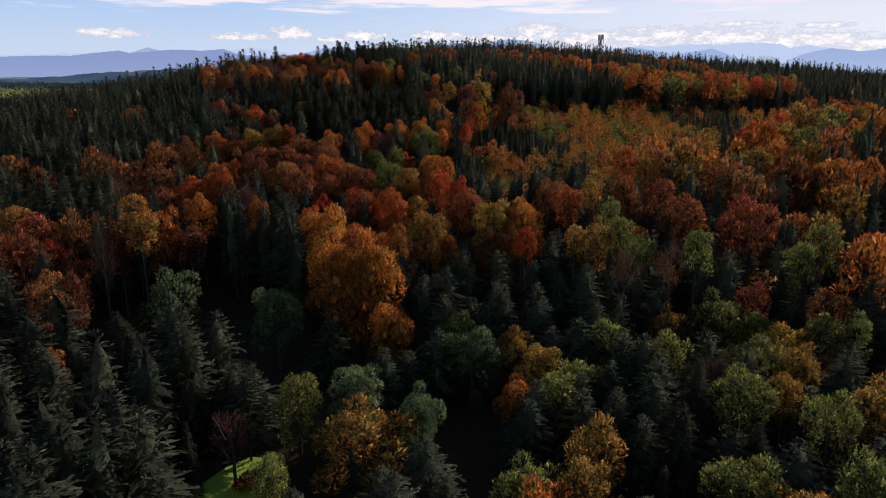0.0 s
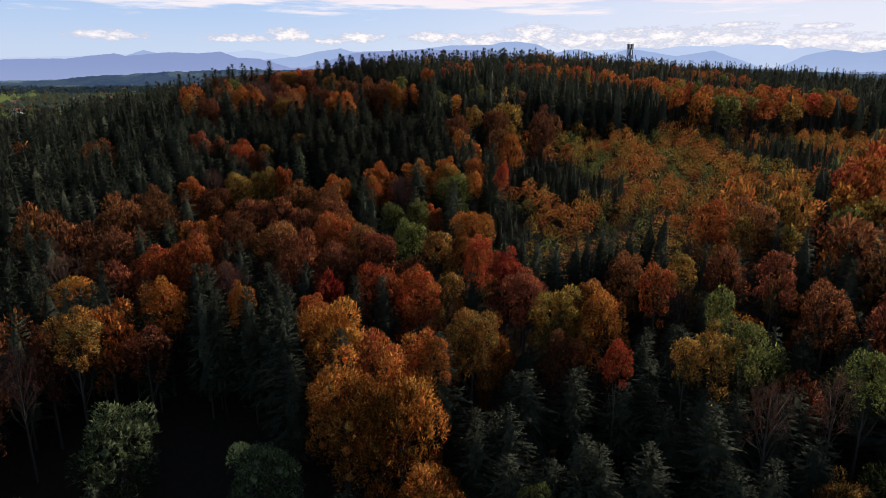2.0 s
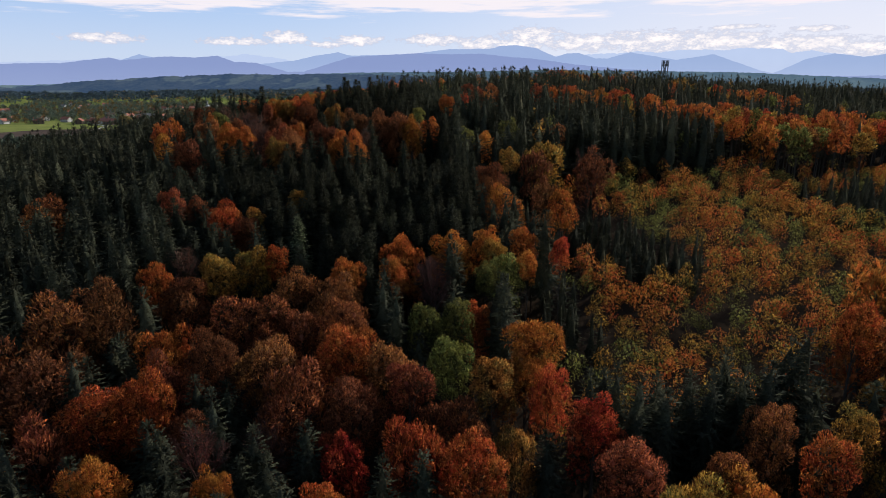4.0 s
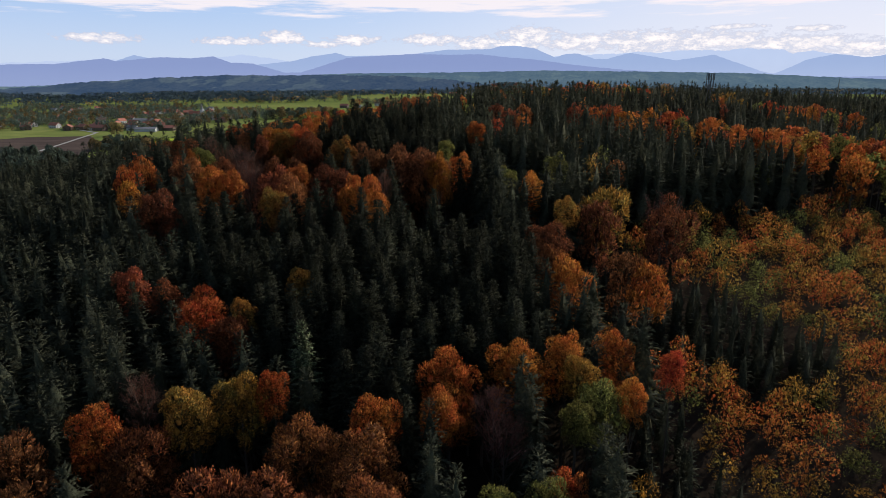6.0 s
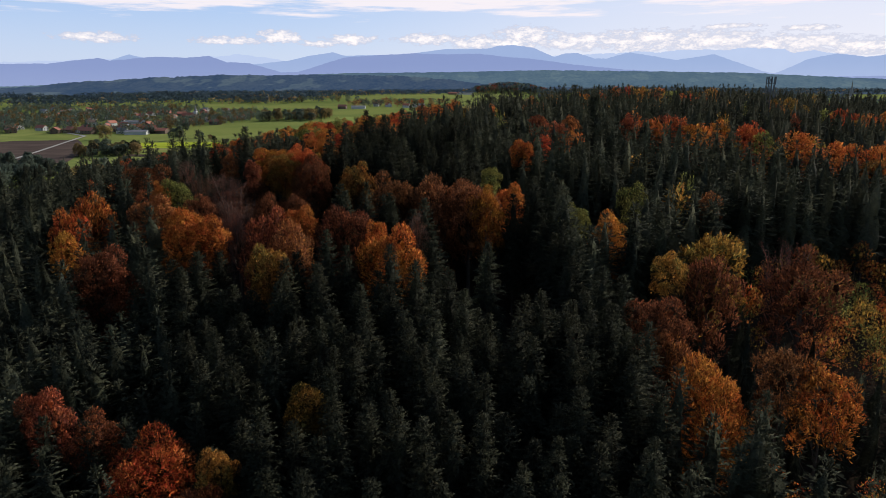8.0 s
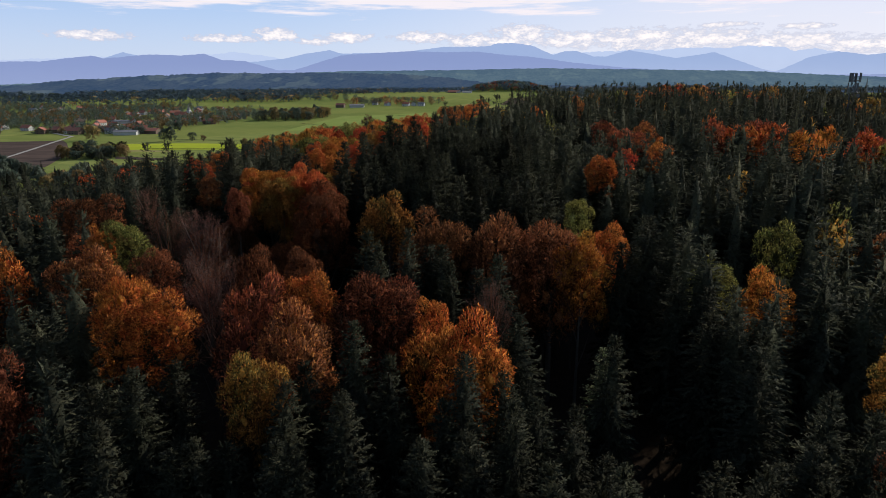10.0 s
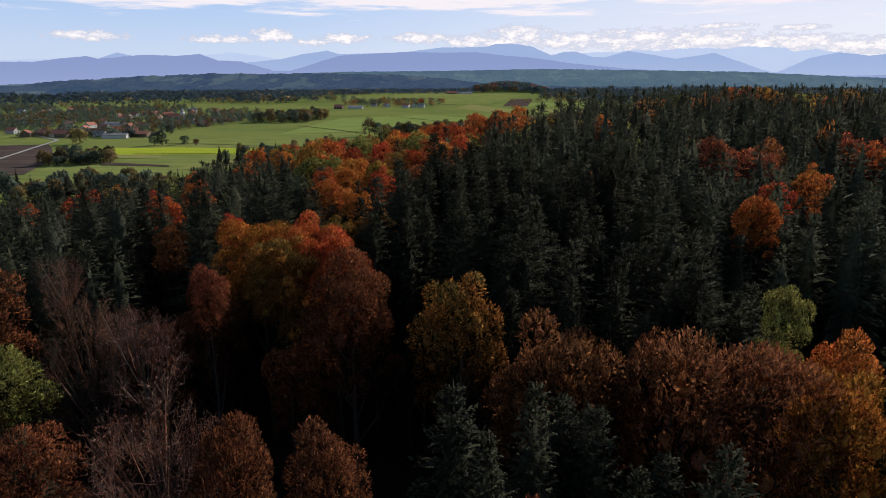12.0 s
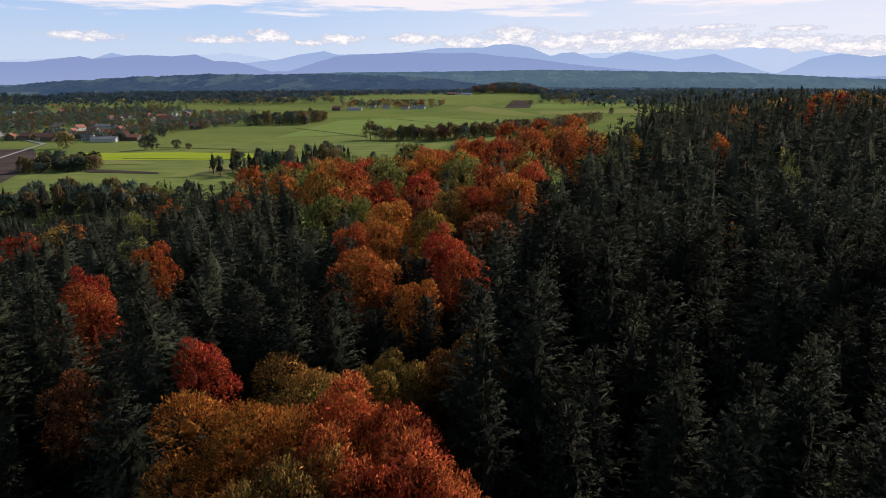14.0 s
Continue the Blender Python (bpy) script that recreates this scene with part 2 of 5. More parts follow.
# ---- ground ----
HILLS = ((0, -2, -8, -4, -1, -2), (1, 6, -4, 3, 8, 2), (0, 13, 14, 6, 0, 5), (-2, 1, 11, 13, -2, 7),
         (2, 1, 7, 17, 10, 14), (2, -3, -3, 9, 10, 10), (0, -3, -5, -1, -3, -1))


def height(x, y):
    """The lie of the land: the wooded hill out of broad swells, and the plain with a low rise beyond the village."""
    x, y = np.asarray(x, float), np.asarray(y, float)
    z = np.zeros(np.broadcast(x, y).shape)
    for j, row in enumerate(HILLS):
        for i, a in enumerate(row):
            z = z + a * np.exp(-((x + 300 - 120 * i) ** 2 + (y - 60 - 115 * j) ** 2) / 22050)
    z = np.where((z < 0) & (y > 400), z * 0.35, z)
    z = z + 17 * np.exp(-((x + 60) / 420) ** 2 - ((y - 2500) / 520) ** 2)
    z = z + 30 * np.exp(-((x - 215) / 150) ** 2 - ((y - 3060) / 160) ** 2)
    z = z + 6 * np.exp(-((x + 900) / 500) ** 2 - ((y - 2300) / 400) ** 2)
    return z


def mesh_of(name, verts, faces, mat, smooth=False):
    me = bpy.data.meshes.new(name)
    me.from_pydata(verts, [], faces)
    me.materials.append(mat)
    if smooth:
        me.shade_smooth()
    return me


def tri_mesh(name, verts, tris, mat, solid=None, first=0, normals=None):
    """A mesh straight from arrays of corners and of triangles; the first triangles may take a second material."""
    verts, tris = np.ascontiguousarray(verts, np.float32), np.ascontiguousarray(tris, np.int32)
    me = bpy.data.meshes.new(name)
    me.vertices.add(len(verts))
    me.vertices.foreach_set("co", verts.ravel())
    me.loops.add(tris.size)
    me.loops.foreach_set("vertex_index", tris.ravel())
    me.polygons.add(len(tris))
    me.polygons.foreach_set("loop_start", np.arange(0, tris.size, 3, dtype=np.int32))
    me.update(calc_edges=True)
    if normals is None:
        me.shade_flat()
    else:
        me.attributes.new("custom_normal", "FLOAT_VECTOR", "POINT").data.foreach_set("vector", np.ascontiguousarray(normals, np.float32).ravel())
    me.materials.append(mat)
    if solid:
        me.materials.append(solid)
        me.polygons.foreach_set("material_index", (np.arange(len(tris)) < first).astype(np.int32))
    return me


def axis(lo, hi, fine_lo, fine_hi, step, coarse):
    return np.concatenate([np.arange(lo, fine_lo, coarse), np.arange(fine_lo, fine_hi, step), np.arange(fine_hi, hi + 1, coarse)])


gx, gy = axis(-4700, 4700, -600, 600, 12, 100), axis(-700, 4800, -100, 1000, 12, 100)
X, Y = np.meshgrid(gx, gy)
Z = height(X, Y)
quads = [(j * len(gx) + i, j * len(gx) + i + 1, (j + 1) * len(gx) + i + 1, (j + 1) * len(gx) + i) for j in range(len(gy) - 1) for i in range(len(gx) - 1)]
ground = new("ground", mesh_of("ground", np.stack([X, Y, Z], -1).reshape(-1, 3).tolist(), quads, GROUND, True))
tagged(ground, "rolling ground, green meadow plain and dark forest floor on the hill", "ground", kind="structure")


def wooded(x, y):
    """Whether a place lies in the forest on the hill."""
    far = np.where(x < -60, 560 + (x + 60) * 0.12, 690)
    left = np.where(y > 330, -330 + np.clip(y - 330, 0, 300) * 0.25, -330)
    brow = (y < 430) | (x > -69 + (y - 270) * 0.40) | (x < -150)
    return (y < far) & (x > left) & (x < 420) & brow


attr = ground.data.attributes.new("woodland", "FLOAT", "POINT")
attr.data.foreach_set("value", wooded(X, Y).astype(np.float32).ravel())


def drape(name, outline, mat, label, lift=0.15):
    """A field laid over the ground."""
    bm = bmesh.new()
    bm.faces.new([bm.verts.new((x, y, 0)) for x, y in outline])
    xs, ys = [p[0] for p in outline], [p[1] for p in outline]
    for lo, hi, k in ((min(xs), max(xs), 0), (min(ys), max(ys), 1)):
        for s in np.arange(lo + 25, hi, 25 if hi - lo < 400 else 60):
            co, no = [0, 0, 0], [0, 0, 0]
            co[k], no[k] = s, 1
            bmesh.ops.bisect_plane(bm, geom=bm.verts[:] + bm.edges[:] + bm.faces[:], plane_co=co, plane_no=no)
    for v in bm.verts:
        v.co.z = float(height(v.co.x, v.co.y)) + lift
    bmesh.ops.recalc_face_normals(bm, faces=bm.faces)
    if sum(f.normal.z for f in bm.faces) < 0:
        bmesh.ops.reverse_faces(bm, faces=bm.faces)
    me = bpy.data.meshes.new(name)
    bm.to_mesh(me)
    bm.free()
    me.materials.append(mat)
    return tagged(new(name, me), label, "field", kind="structure")


drape("ploughed_field", [(-600, 962), (-524, 980), (-500, 946), (-440, 850), (-418, 792), (-398, 740), (-430, 690), (-560, 720), (-650, 860)], EARTH, "bare dark brown ploughed field beside the track", 0.3)
drape("meadow", [(-430, 870), (-441, 936), (-300, 1100), (-140, 1160), (-60, 1040), (-100, 840), (-300, 700), (-390, 720)], MEADOW, "bright green mown meadow on the plain")
drape("rape_field", [(-430, 875), (-441, 936), (-358, 946), (-255, 931), (-243, 882), (-330, 879)], LUSH, "yellow-green strip of young rape", 0.3)
drape("stubble_field", [(-397, 868), (-382, 876), (-345, 866), (-330, 850), (-381, 844)], TAN, "tan stubble patch in a green field", 0.45)
drape("stubble_field", [(-290, 772), (-287, 809), (-255, 868), (-240, 840), (-250, 779)], TAN, "tan stubble patch in a green field", 0.45)
drape("ditch_bank", [(-378, 818), (-307, 799), (-302, 790), (-366, 797)], EARTH, "dark grassy bank along a ditch", 0.5)
drape("meadow", [(-290, 1110), (-258, 1458), (-105, 1560), (40, 1420), (60, 1220), (-110, 1200)], PALE, "pale green meadow beyond the hedges")
drape("ploughed_field", [(87, 1885), (146, 2236), (210, 2236), (150, 1880)], EARTH, "small square of dark ploughed earth", 0.4)
drape("stubble_field", [(-38, 1804), (8, 1945), (88, 1799), (136, 1591), (67, 1595)], TAN, "light brown stubble strip", 0.4)
drape("meadow", [(-300, 1900), (-420, 2500), (-60, 2900), (260, 2700), (60, 2000)], MEADOW, "green grass over a low rise")
drape("meadow", [(-1000, 1180), (-620, 1150), (-640, 1010), (-560, 980), (-520, 850), (-900, 820)], MEADOW, "green meadow before the village")
drape("meadow", [(-800, 1612), (-810, 1680), (-600, 1700), (-400, 1690), (-400, 1610)], PALE, "green strip of meadow between gardens", 0.3)
drape("meadow", [(-1400, 2080), (-1400, 2200), (-1000, 2230), (-900, 2120), (-1100, 2060)], MEADOW, "green meadow beyond the village", 0.4)
drape("meadow", [(60, 1905), (230, 1890), (470, 2010), (480, 2140), (230, 2080)], PALE, "green strip beside ploughed earth", 0.35)
drape("stubble_field", [(140, 1640), (420, 1700), (560, 1830), (380, 1840), (150, 1740)], TAN, "light brown stubble strip", 0.4)
drape("track", [(-504, 890), (-520, 942), (-546, 1031), (-600, 1082), (-598, 1087), (-542, 1034), (-516, 942), (-500, 890), (-442, 690), (-446, 690)], GRAVEL, "pale gravel farm track", 0.55)


def ditch(x0, y0, x1, y1, wide):
    """A narrow dark ditch with rank grass between two meadows, slightly bent."""
    along = Vector((x1 - x0, y1 - y0, 0)).normalized()
    side = Vector((-along.y, along.x, 0)) * wide / 2
    mid = ((x0 + x1) / 2 + side.x * 2, (y0 + y1) / 2 + side.y * 2)
    outline = [(x0 + side.x, y0 + side.y), (mid[0] + side.x, mid[1] + side.y), (x1 + side.x, y1 + side.y), (x1 - side.x, y1 - side.y), (mid[0] - side.x, mid[1] - side.y), (x0 - side.x, y0 - side.y)]
    drape("ditch", outline, DITCH, "narrow dark ditch with rank grass between meadows", 0.5)


for x0, y0, x1, y1, wide in ((-393, 992, -250, 955, 3.0), (-380, 889, -243, 882, 2.6), (-295, 1269, -171, 1122, 3.5), (-168, 1507, -48, 1338, 4.0), (-290, 942, -225, 944, 2.4), (-330, 2200, -105, 2161, 7.0), (-250, 2010, -30, 1940, 6.0)):
    ditch(x0, y0, x1, y1, wide)

# ---- distance ----
def ridge(name, label, r, crest, mat, seed, jag=1.0, deep=30, fine=0.0):
    """One chain of hills or mountains: a slope whose crest runs through the given azimuths and heights, both in degrees."""
    rng = np.random.default_rng(seed)
    a = np.linspace(-48, 48, 1100)
    top = np.interp(a, [c[0] for c in crest], [c[1] for c in crest])
    for k, amp in ((1.3, 0.030), (2.9, 0.028), (6.1, 0.022), (13.0, 0.014), (27.0, 0.010)):
        top = top + jag * amp * np.abs(np.sin(a * k + rng.uniform(0, 7))) * rng.uniform(0.7, 1.2)
    soft_top = np.convolve(np.pad(top, 20, mode="edge"), np.ones(41) / 41, mode="valid")
    top = top + fine * rng.random(len(a))
    verts, faces, steps = [], [], 6
    for i in range(len(a)):
        for s in range(steps):
            f = s / (steps - 1)
            z = 76 + math.tan(radians(top[i] if s == steps - 1 or fine == 0 else soft_top[i])) * r
            d = r - deep * (1 - f)
            verts.append((-40 + d * math.sin(radians(a[i])), 150 + d * math.cos(radians(a[i])), -8 + (z + 8) * f ** 0.8))
    for i in range(len(a) - 1):
        for s in range(steps - 1):
            k = i * steps + s
            faces.append((k, k + steps, k + steps + 1, k + 1))
    return tagged(new(name, mesh_of(name, verts, faces, mat, True)), label, "mountains", kind="structure")


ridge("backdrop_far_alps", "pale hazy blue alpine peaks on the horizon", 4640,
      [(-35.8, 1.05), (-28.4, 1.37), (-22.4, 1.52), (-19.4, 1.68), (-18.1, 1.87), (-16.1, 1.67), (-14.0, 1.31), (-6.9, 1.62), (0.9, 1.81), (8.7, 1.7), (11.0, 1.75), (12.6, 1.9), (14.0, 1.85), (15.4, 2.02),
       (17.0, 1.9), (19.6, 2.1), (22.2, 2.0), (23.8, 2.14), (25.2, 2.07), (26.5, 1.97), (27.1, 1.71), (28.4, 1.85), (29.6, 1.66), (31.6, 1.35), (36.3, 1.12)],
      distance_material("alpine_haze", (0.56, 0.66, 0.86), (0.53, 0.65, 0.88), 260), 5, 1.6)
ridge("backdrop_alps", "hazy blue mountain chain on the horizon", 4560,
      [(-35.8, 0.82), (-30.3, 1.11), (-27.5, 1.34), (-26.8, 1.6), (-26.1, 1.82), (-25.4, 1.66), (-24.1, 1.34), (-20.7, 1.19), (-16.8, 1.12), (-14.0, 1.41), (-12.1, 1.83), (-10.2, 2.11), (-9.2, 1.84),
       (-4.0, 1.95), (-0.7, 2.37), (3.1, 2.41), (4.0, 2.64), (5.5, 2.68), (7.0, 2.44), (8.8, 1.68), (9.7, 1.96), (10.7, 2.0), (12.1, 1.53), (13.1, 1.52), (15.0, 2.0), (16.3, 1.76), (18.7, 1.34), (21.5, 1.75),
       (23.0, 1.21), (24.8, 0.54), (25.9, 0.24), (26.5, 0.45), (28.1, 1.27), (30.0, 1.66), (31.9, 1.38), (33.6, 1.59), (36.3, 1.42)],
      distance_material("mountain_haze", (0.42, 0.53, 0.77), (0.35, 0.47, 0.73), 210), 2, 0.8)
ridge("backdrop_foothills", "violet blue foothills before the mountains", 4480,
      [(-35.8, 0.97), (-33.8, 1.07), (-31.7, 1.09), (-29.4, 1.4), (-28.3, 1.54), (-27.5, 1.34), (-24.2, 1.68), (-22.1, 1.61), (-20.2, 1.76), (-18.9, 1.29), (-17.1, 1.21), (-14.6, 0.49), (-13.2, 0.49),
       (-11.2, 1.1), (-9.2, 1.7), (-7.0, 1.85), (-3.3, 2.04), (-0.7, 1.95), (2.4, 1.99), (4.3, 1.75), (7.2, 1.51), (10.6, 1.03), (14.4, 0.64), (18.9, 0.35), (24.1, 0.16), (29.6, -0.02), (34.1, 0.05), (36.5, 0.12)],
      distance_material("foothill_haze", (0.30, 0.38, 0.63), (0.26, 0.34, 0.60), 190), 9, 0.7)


def hazed_wood_material(name, dark, light, haze, amount):
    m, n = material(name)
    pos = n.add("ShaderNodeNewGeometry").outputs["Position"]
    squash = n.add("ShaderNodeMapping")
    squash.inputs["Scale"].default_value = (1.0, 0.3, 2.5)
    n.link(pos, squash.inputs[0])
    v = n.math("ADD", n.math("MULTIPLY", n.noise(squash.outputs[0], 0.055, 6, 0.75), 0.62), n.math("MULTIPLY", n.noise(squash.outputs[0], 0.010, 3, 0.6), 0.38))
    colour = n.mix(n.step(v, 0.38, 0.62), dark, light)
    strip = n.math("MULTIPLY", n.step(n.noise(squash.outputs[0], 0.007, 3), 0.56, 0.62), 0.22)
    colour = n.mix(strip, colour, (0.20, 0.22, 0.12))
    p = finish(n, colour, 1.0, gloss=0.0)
    # blue haze of the air, painted as a faint glow over the woods
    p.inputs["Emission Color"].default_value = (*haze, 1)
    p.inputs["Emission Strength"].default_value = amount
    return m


FAR_WOOD = hazed_wood_material("distant_woods", (0.015, 0.028, 0.028), (0.065, 0.078, 0.055), (0.14, 0.24, 0.35), 0.48)
NEAR_HILL = hazed_wood_material("hazy_hill_woods", (0.004, 0.010, 0.012), (0.036, 0.040, 0.030), (0.07, 0.125, 0.24), 0.48)
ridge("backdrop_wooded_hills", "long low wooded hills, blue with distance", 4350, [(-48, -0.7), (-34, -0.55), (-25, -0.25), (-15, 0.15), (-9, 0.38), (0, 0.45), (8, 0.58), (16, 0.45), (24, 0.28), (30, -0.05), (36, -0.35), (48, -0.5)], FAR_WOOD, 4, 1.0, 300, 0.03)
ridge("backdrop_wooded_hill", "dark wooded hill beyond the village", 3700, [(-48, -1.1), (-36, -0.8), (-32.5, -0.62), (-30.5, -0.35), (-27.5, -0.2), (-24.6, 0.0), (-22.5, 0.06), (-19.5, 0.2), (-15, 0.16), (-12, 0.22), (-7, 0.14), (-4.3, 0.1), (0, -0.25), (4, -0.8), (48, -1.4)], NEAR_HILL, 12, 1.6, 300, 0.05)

# ---- trees ----
def unit(v):
    return v / np.maximum(np.linalg.norm(v, axis=-1, keepdims=True), 1e-9)


def blades(root, along, across, length, width, sag):
    """Kite-shaped sprays of leaves or needles: arrays of corners and triangles."""
    k = len(root)
    mid = root + along * (length * 0.55)[:, None]
    tip = root + along * length[:, None]
    fold = np.cross(along, across) * (width * 0.25)[:, None]
    tip[:, 2] -= sag
    v = np.stack([root, mid + across * width[:, None] * 0.5 - fold, tip, mid - across * width[:, None] * 0.5 - fold], 1).reshape(-1, 3)
    base = np.arange(k)[:, None] * 4
    t = np.concatenate([base + [0, 1, 2], base + [0, 2, 3]])
    return v, t


def tube(points, radii, sides=5):
    verts, tris = [], []
    for p, r in zip(points, radii):
        for k in range(sides):
            w = 2 * math.pi * k / sides
            verts.append((p[0] + r * math.cos(w), p[1] + r * math.sin(w), p[2]))
    for i in range(len(points) - 1):
        for k in range(sides):
            a, b = i * sides + k, i * sides + (k + 1) % sides
            tris += [(a, b, b + sides), (a, b + sides, a + sides)]
    return np.array(verts), np.array(tris)


def merge(pieces):
    at, ts = 0, []
    for piece in pieces:
        ts.append(piece[1] + at)
        at += len(piece[0])
    whole = (np.concatenate([p[0] for p in pieces]), np.concatenate(ts))
    return whole if len(pieces[0]) == 2 else whole + (np.concatenate([p[2] for p in pieces]),)


def lobes_of(seed):
    """The rounded masses of a domed crown 10 m across, from 9 to 22 m up: x, y, z, radius, half height."""
    rng = np.random.default_rng(seed)
    lobes = [(0, 0, 15.6, 3.2, 4.4)]
    count = 21
    for k in range(count):
        up = 1 - 1.72 * (k + 0.5) / count + rng.uniform(-0.06, 0.06)
        w = 2.39996 * k + rng.uniform(-0.45, 0.45) + seed
        side = math.sqrt(max(1 - up * up, 0.0))
        q = rng.uniform(0.66, 1.20)
        r = rng.uniform(1.0, 2.0)
        lobes.append((3.6 * q * side * math.cos(w), 3.6 * q * side * math.sin(w), 15.4 + (4.7 if up > 0 else 7.0) * q * up, r, r * rng.uniform(0.95, 1.25)))
    return np.array(lobes)


def crown_core(seed, count, rings, sides, full=0.28):
    """The leafy mass inside the outer sprays: each lobe as a lumpy, torn surface."""
    rng = np.random.default_rng(seed + 900)
    lobes, pieces = lobes_of(seed), []
    for lx, ly, lz, lr, lh in lobes[np.argsort(-lobes[:, 3] * lobes[:, 4])[:count]]:
        v, t = [], []
        for i in range(rings):
            a = math.pi * (i + 0.35) / (rings - 0.3)
            for k in range(sides):
                w = 2 * math.pi * (k + 0.5 * (i % 2)) / sides + rng.uniform(-0.2, 0.2)
                q = full * rng.uniform(0.7, 1.15)
                v.append((lx + lr * q * math.sin(a) * math.cos(w), ly + lr * q * math.sin(a) * math.sin(w), lz + lh * q * math.cos(a)))
        for i in range(rings - 1):
            for k in range(sides):
                a, b = i * sides + k, i * sides + (k + 1) % sides
                t += [(a, a + sides, b + sides), (a, b + sides, b)]
        pieces.append((np.array(v), np.array(t)))
    return merge(pieces)


def broadleaf_crown(seed, sprays, size, slim=0.5, hollow=0.42, rise=0.5, buried=0.80, stray=0.45):
    """Sprays of leaves over the lobes of a crown: upright fans on top, thinner towards the shaded underside, none inside a neighbouring lobe."""
    lobes = lobes_of(seed)
    rng = np.random.default_rng(seed + 5000)
    area = lobes[:, 3] * lobes[:, 4]
    many = int(sprays * 5)
    pick = rng.choice(len(lobes), many, p=area / area.sum())
    L = lobes[pick]
    out = unit(rng.normal(size=(many, 3)) + [0, 0, 0.35])
    shell = 1.10 - hollow * rng.random(many) ** 1.6
    # the fans stand in small tufts, so the surface is rough at the size of a branch
    tuft = 0.5 + 0.5 * np.sin(out[:, 0] * 9 + pick * 2.1) * np.sin(out[:, 1] * 9 - pick * 1.3) * np.cos(out[:, 2] * 7 + pick)
    shell = shell + 0.30 * (tuft - 0.5)
    p = L[:, :3] + out * np.stack([L[:, 3], L[:, 3], L[:, 4]], 1) * shell[:, None]
    gap = ((p[:, None, :] - lobes[None, :, :3]) / np.stack([lobes[:, 3], lobes[:, 3], lobes[:, 4]], 1)[None])
    deep = (gap ** 2).sum(-1)
    deep[np.arange(many), pick] = 9.0
    good = (deep.min(1) > buried ** 2) & (rng.random(many) < 0.35 + 0.65 * (out[:, 2] > -0.25)) & (rng.random(many) < 0.45 + 0.75 * tuft)
    keep = np.flatnonzero(good)[:sprays]
    p, out, k = p[keep], out[keep], len(keep)
    ln = size * rng.uniform(0.55, 1.45, k)
    along = unit(out * 0.75 + [0, 0, rise] + rng.normal(size=(k, 3)) * stray)
    across = unit(np.cross(along, [0, 0, 1.0]) + rng.normal(size=(k, 3)) * 1.1)
    return blades(p - along * ln[:, None] * 0.5, along, across, ln, ln * slim * rng.uniform(0.7, 1.3, k), ln * rng.uniform(-0.1, 0.25, k))


def bare_crown(seed, branches, twigs, thick):
    """Leafless limbs that fork into branches and fine twigs, with a few dry leaves left on them."""
    lobes, rng = lobes_of(seed), np.random.default_rng(seed + 6000)
    axis_at = np.stack([lobes[:, 0] * 0.1, lobes[:, 1] * 0.1, 7.5 + 0.45 * (lobes[:, 2] - 7.5)], 1)
    limb = lobes[:, :3] - axis_at
    far = np.linalg.norm(limb, axis=1)
    go = unit(limb)
    pieces = [blades(axis_at, go, unit(np.cross(go, rng.normal(size=go.shape))), far * 1.15, np.full(len(far), 0.085 * thick), -far * 0.08)]
    L = np.repeat(lobes, branches, 0)
    root = np.repeat(axis_at, branches, 0) + np.repeat(limb, branches, 0) * rng.uniform(0.6, 1.0, len(L))[:, None]
    end = L[:, :3] + unit(rng.normal(size=(len(L), 3)) + [0, 0, 0.6]) * L[:, 3:4] * rng.uniform(0.8, 1.35, len(L))[:, None]
    way, ln = unit(end - root), np.linalg.norm(end - root, axis=1)
    pieces.append(blades(root, way, unit(np.cross(way, rng.normal(size=way.shape))), ln, np.full(len(L), 0.04 * thick), np.zeros(len(L))))
    q = rng.uniform(0.35, 1.0, len(L) * twigs)
    start = np.repeat(root, twigs, 0) + np.repeat(way * ln[:, None], twigs, 0) * q[:, None]
    fork = unit(np.repeat(way, twigs, 0) + rng.normal(size=start.shape) * 0.55 + [0, 0, 0.15])
    fine = rng.uniform(0.3, 0.9, len(start))
    pieces.append(blades(start, fork, unit(np.cross(fork, rng.normal(size=fork.shape))), fine, np.full(len(start), 0.020 * thick), np.zeros(len(start))))
    some = np.flatnonzero(rng.random(len(start)) < 0.55)
    leaf = start[some] + fork[some] * (fine[some] * rng.uniform(0.2, 1.0, len(some)))[:, None]
    turn = unit(rng.normal(size=leaf.shape))
    pieces.append(blades(leaf, turn, unit(np.cross(turn, rng.normal(size=turn.shape))), np.full(len(some), 0.14 * thick ** 0.7), np.full(len(some), 0.08 * thick ** 0.7), np.zeros(len(some))))
    return merge(pieces)


def crown_normals(v, seed, rough=0.55):
    """Leaves of a crown face outward from the lobe that bears them, each a little askew."""
    lobes, rng = lobes_of(seed), np.random.default_rng(seed + 77)
    size = np.stack([lobes[:, 3], lobes[:, 3], lobes[:, 4]], 1)
    best, mine = np.full(len(v), 1e9), np.zeros((len(v), 3))
    for k in range(1, len(lobes)):
        d = (v - lobes[k, :3]) / size[k]
        q = (d ** 2).sum(1)
        near = q < best
        best[near], mine[near] = q[near], d[near]
    whole = (v - [0, 0, 14.0]) / [5.0, 5.0, 7.0]
    return unit(unit(mine) * 0.85 + unit(whole) * 0.35 + np.repeat(rng.normal(size=(len(v) // 4 + 1, 3)), 4, 0)[-len(v):] * rough)


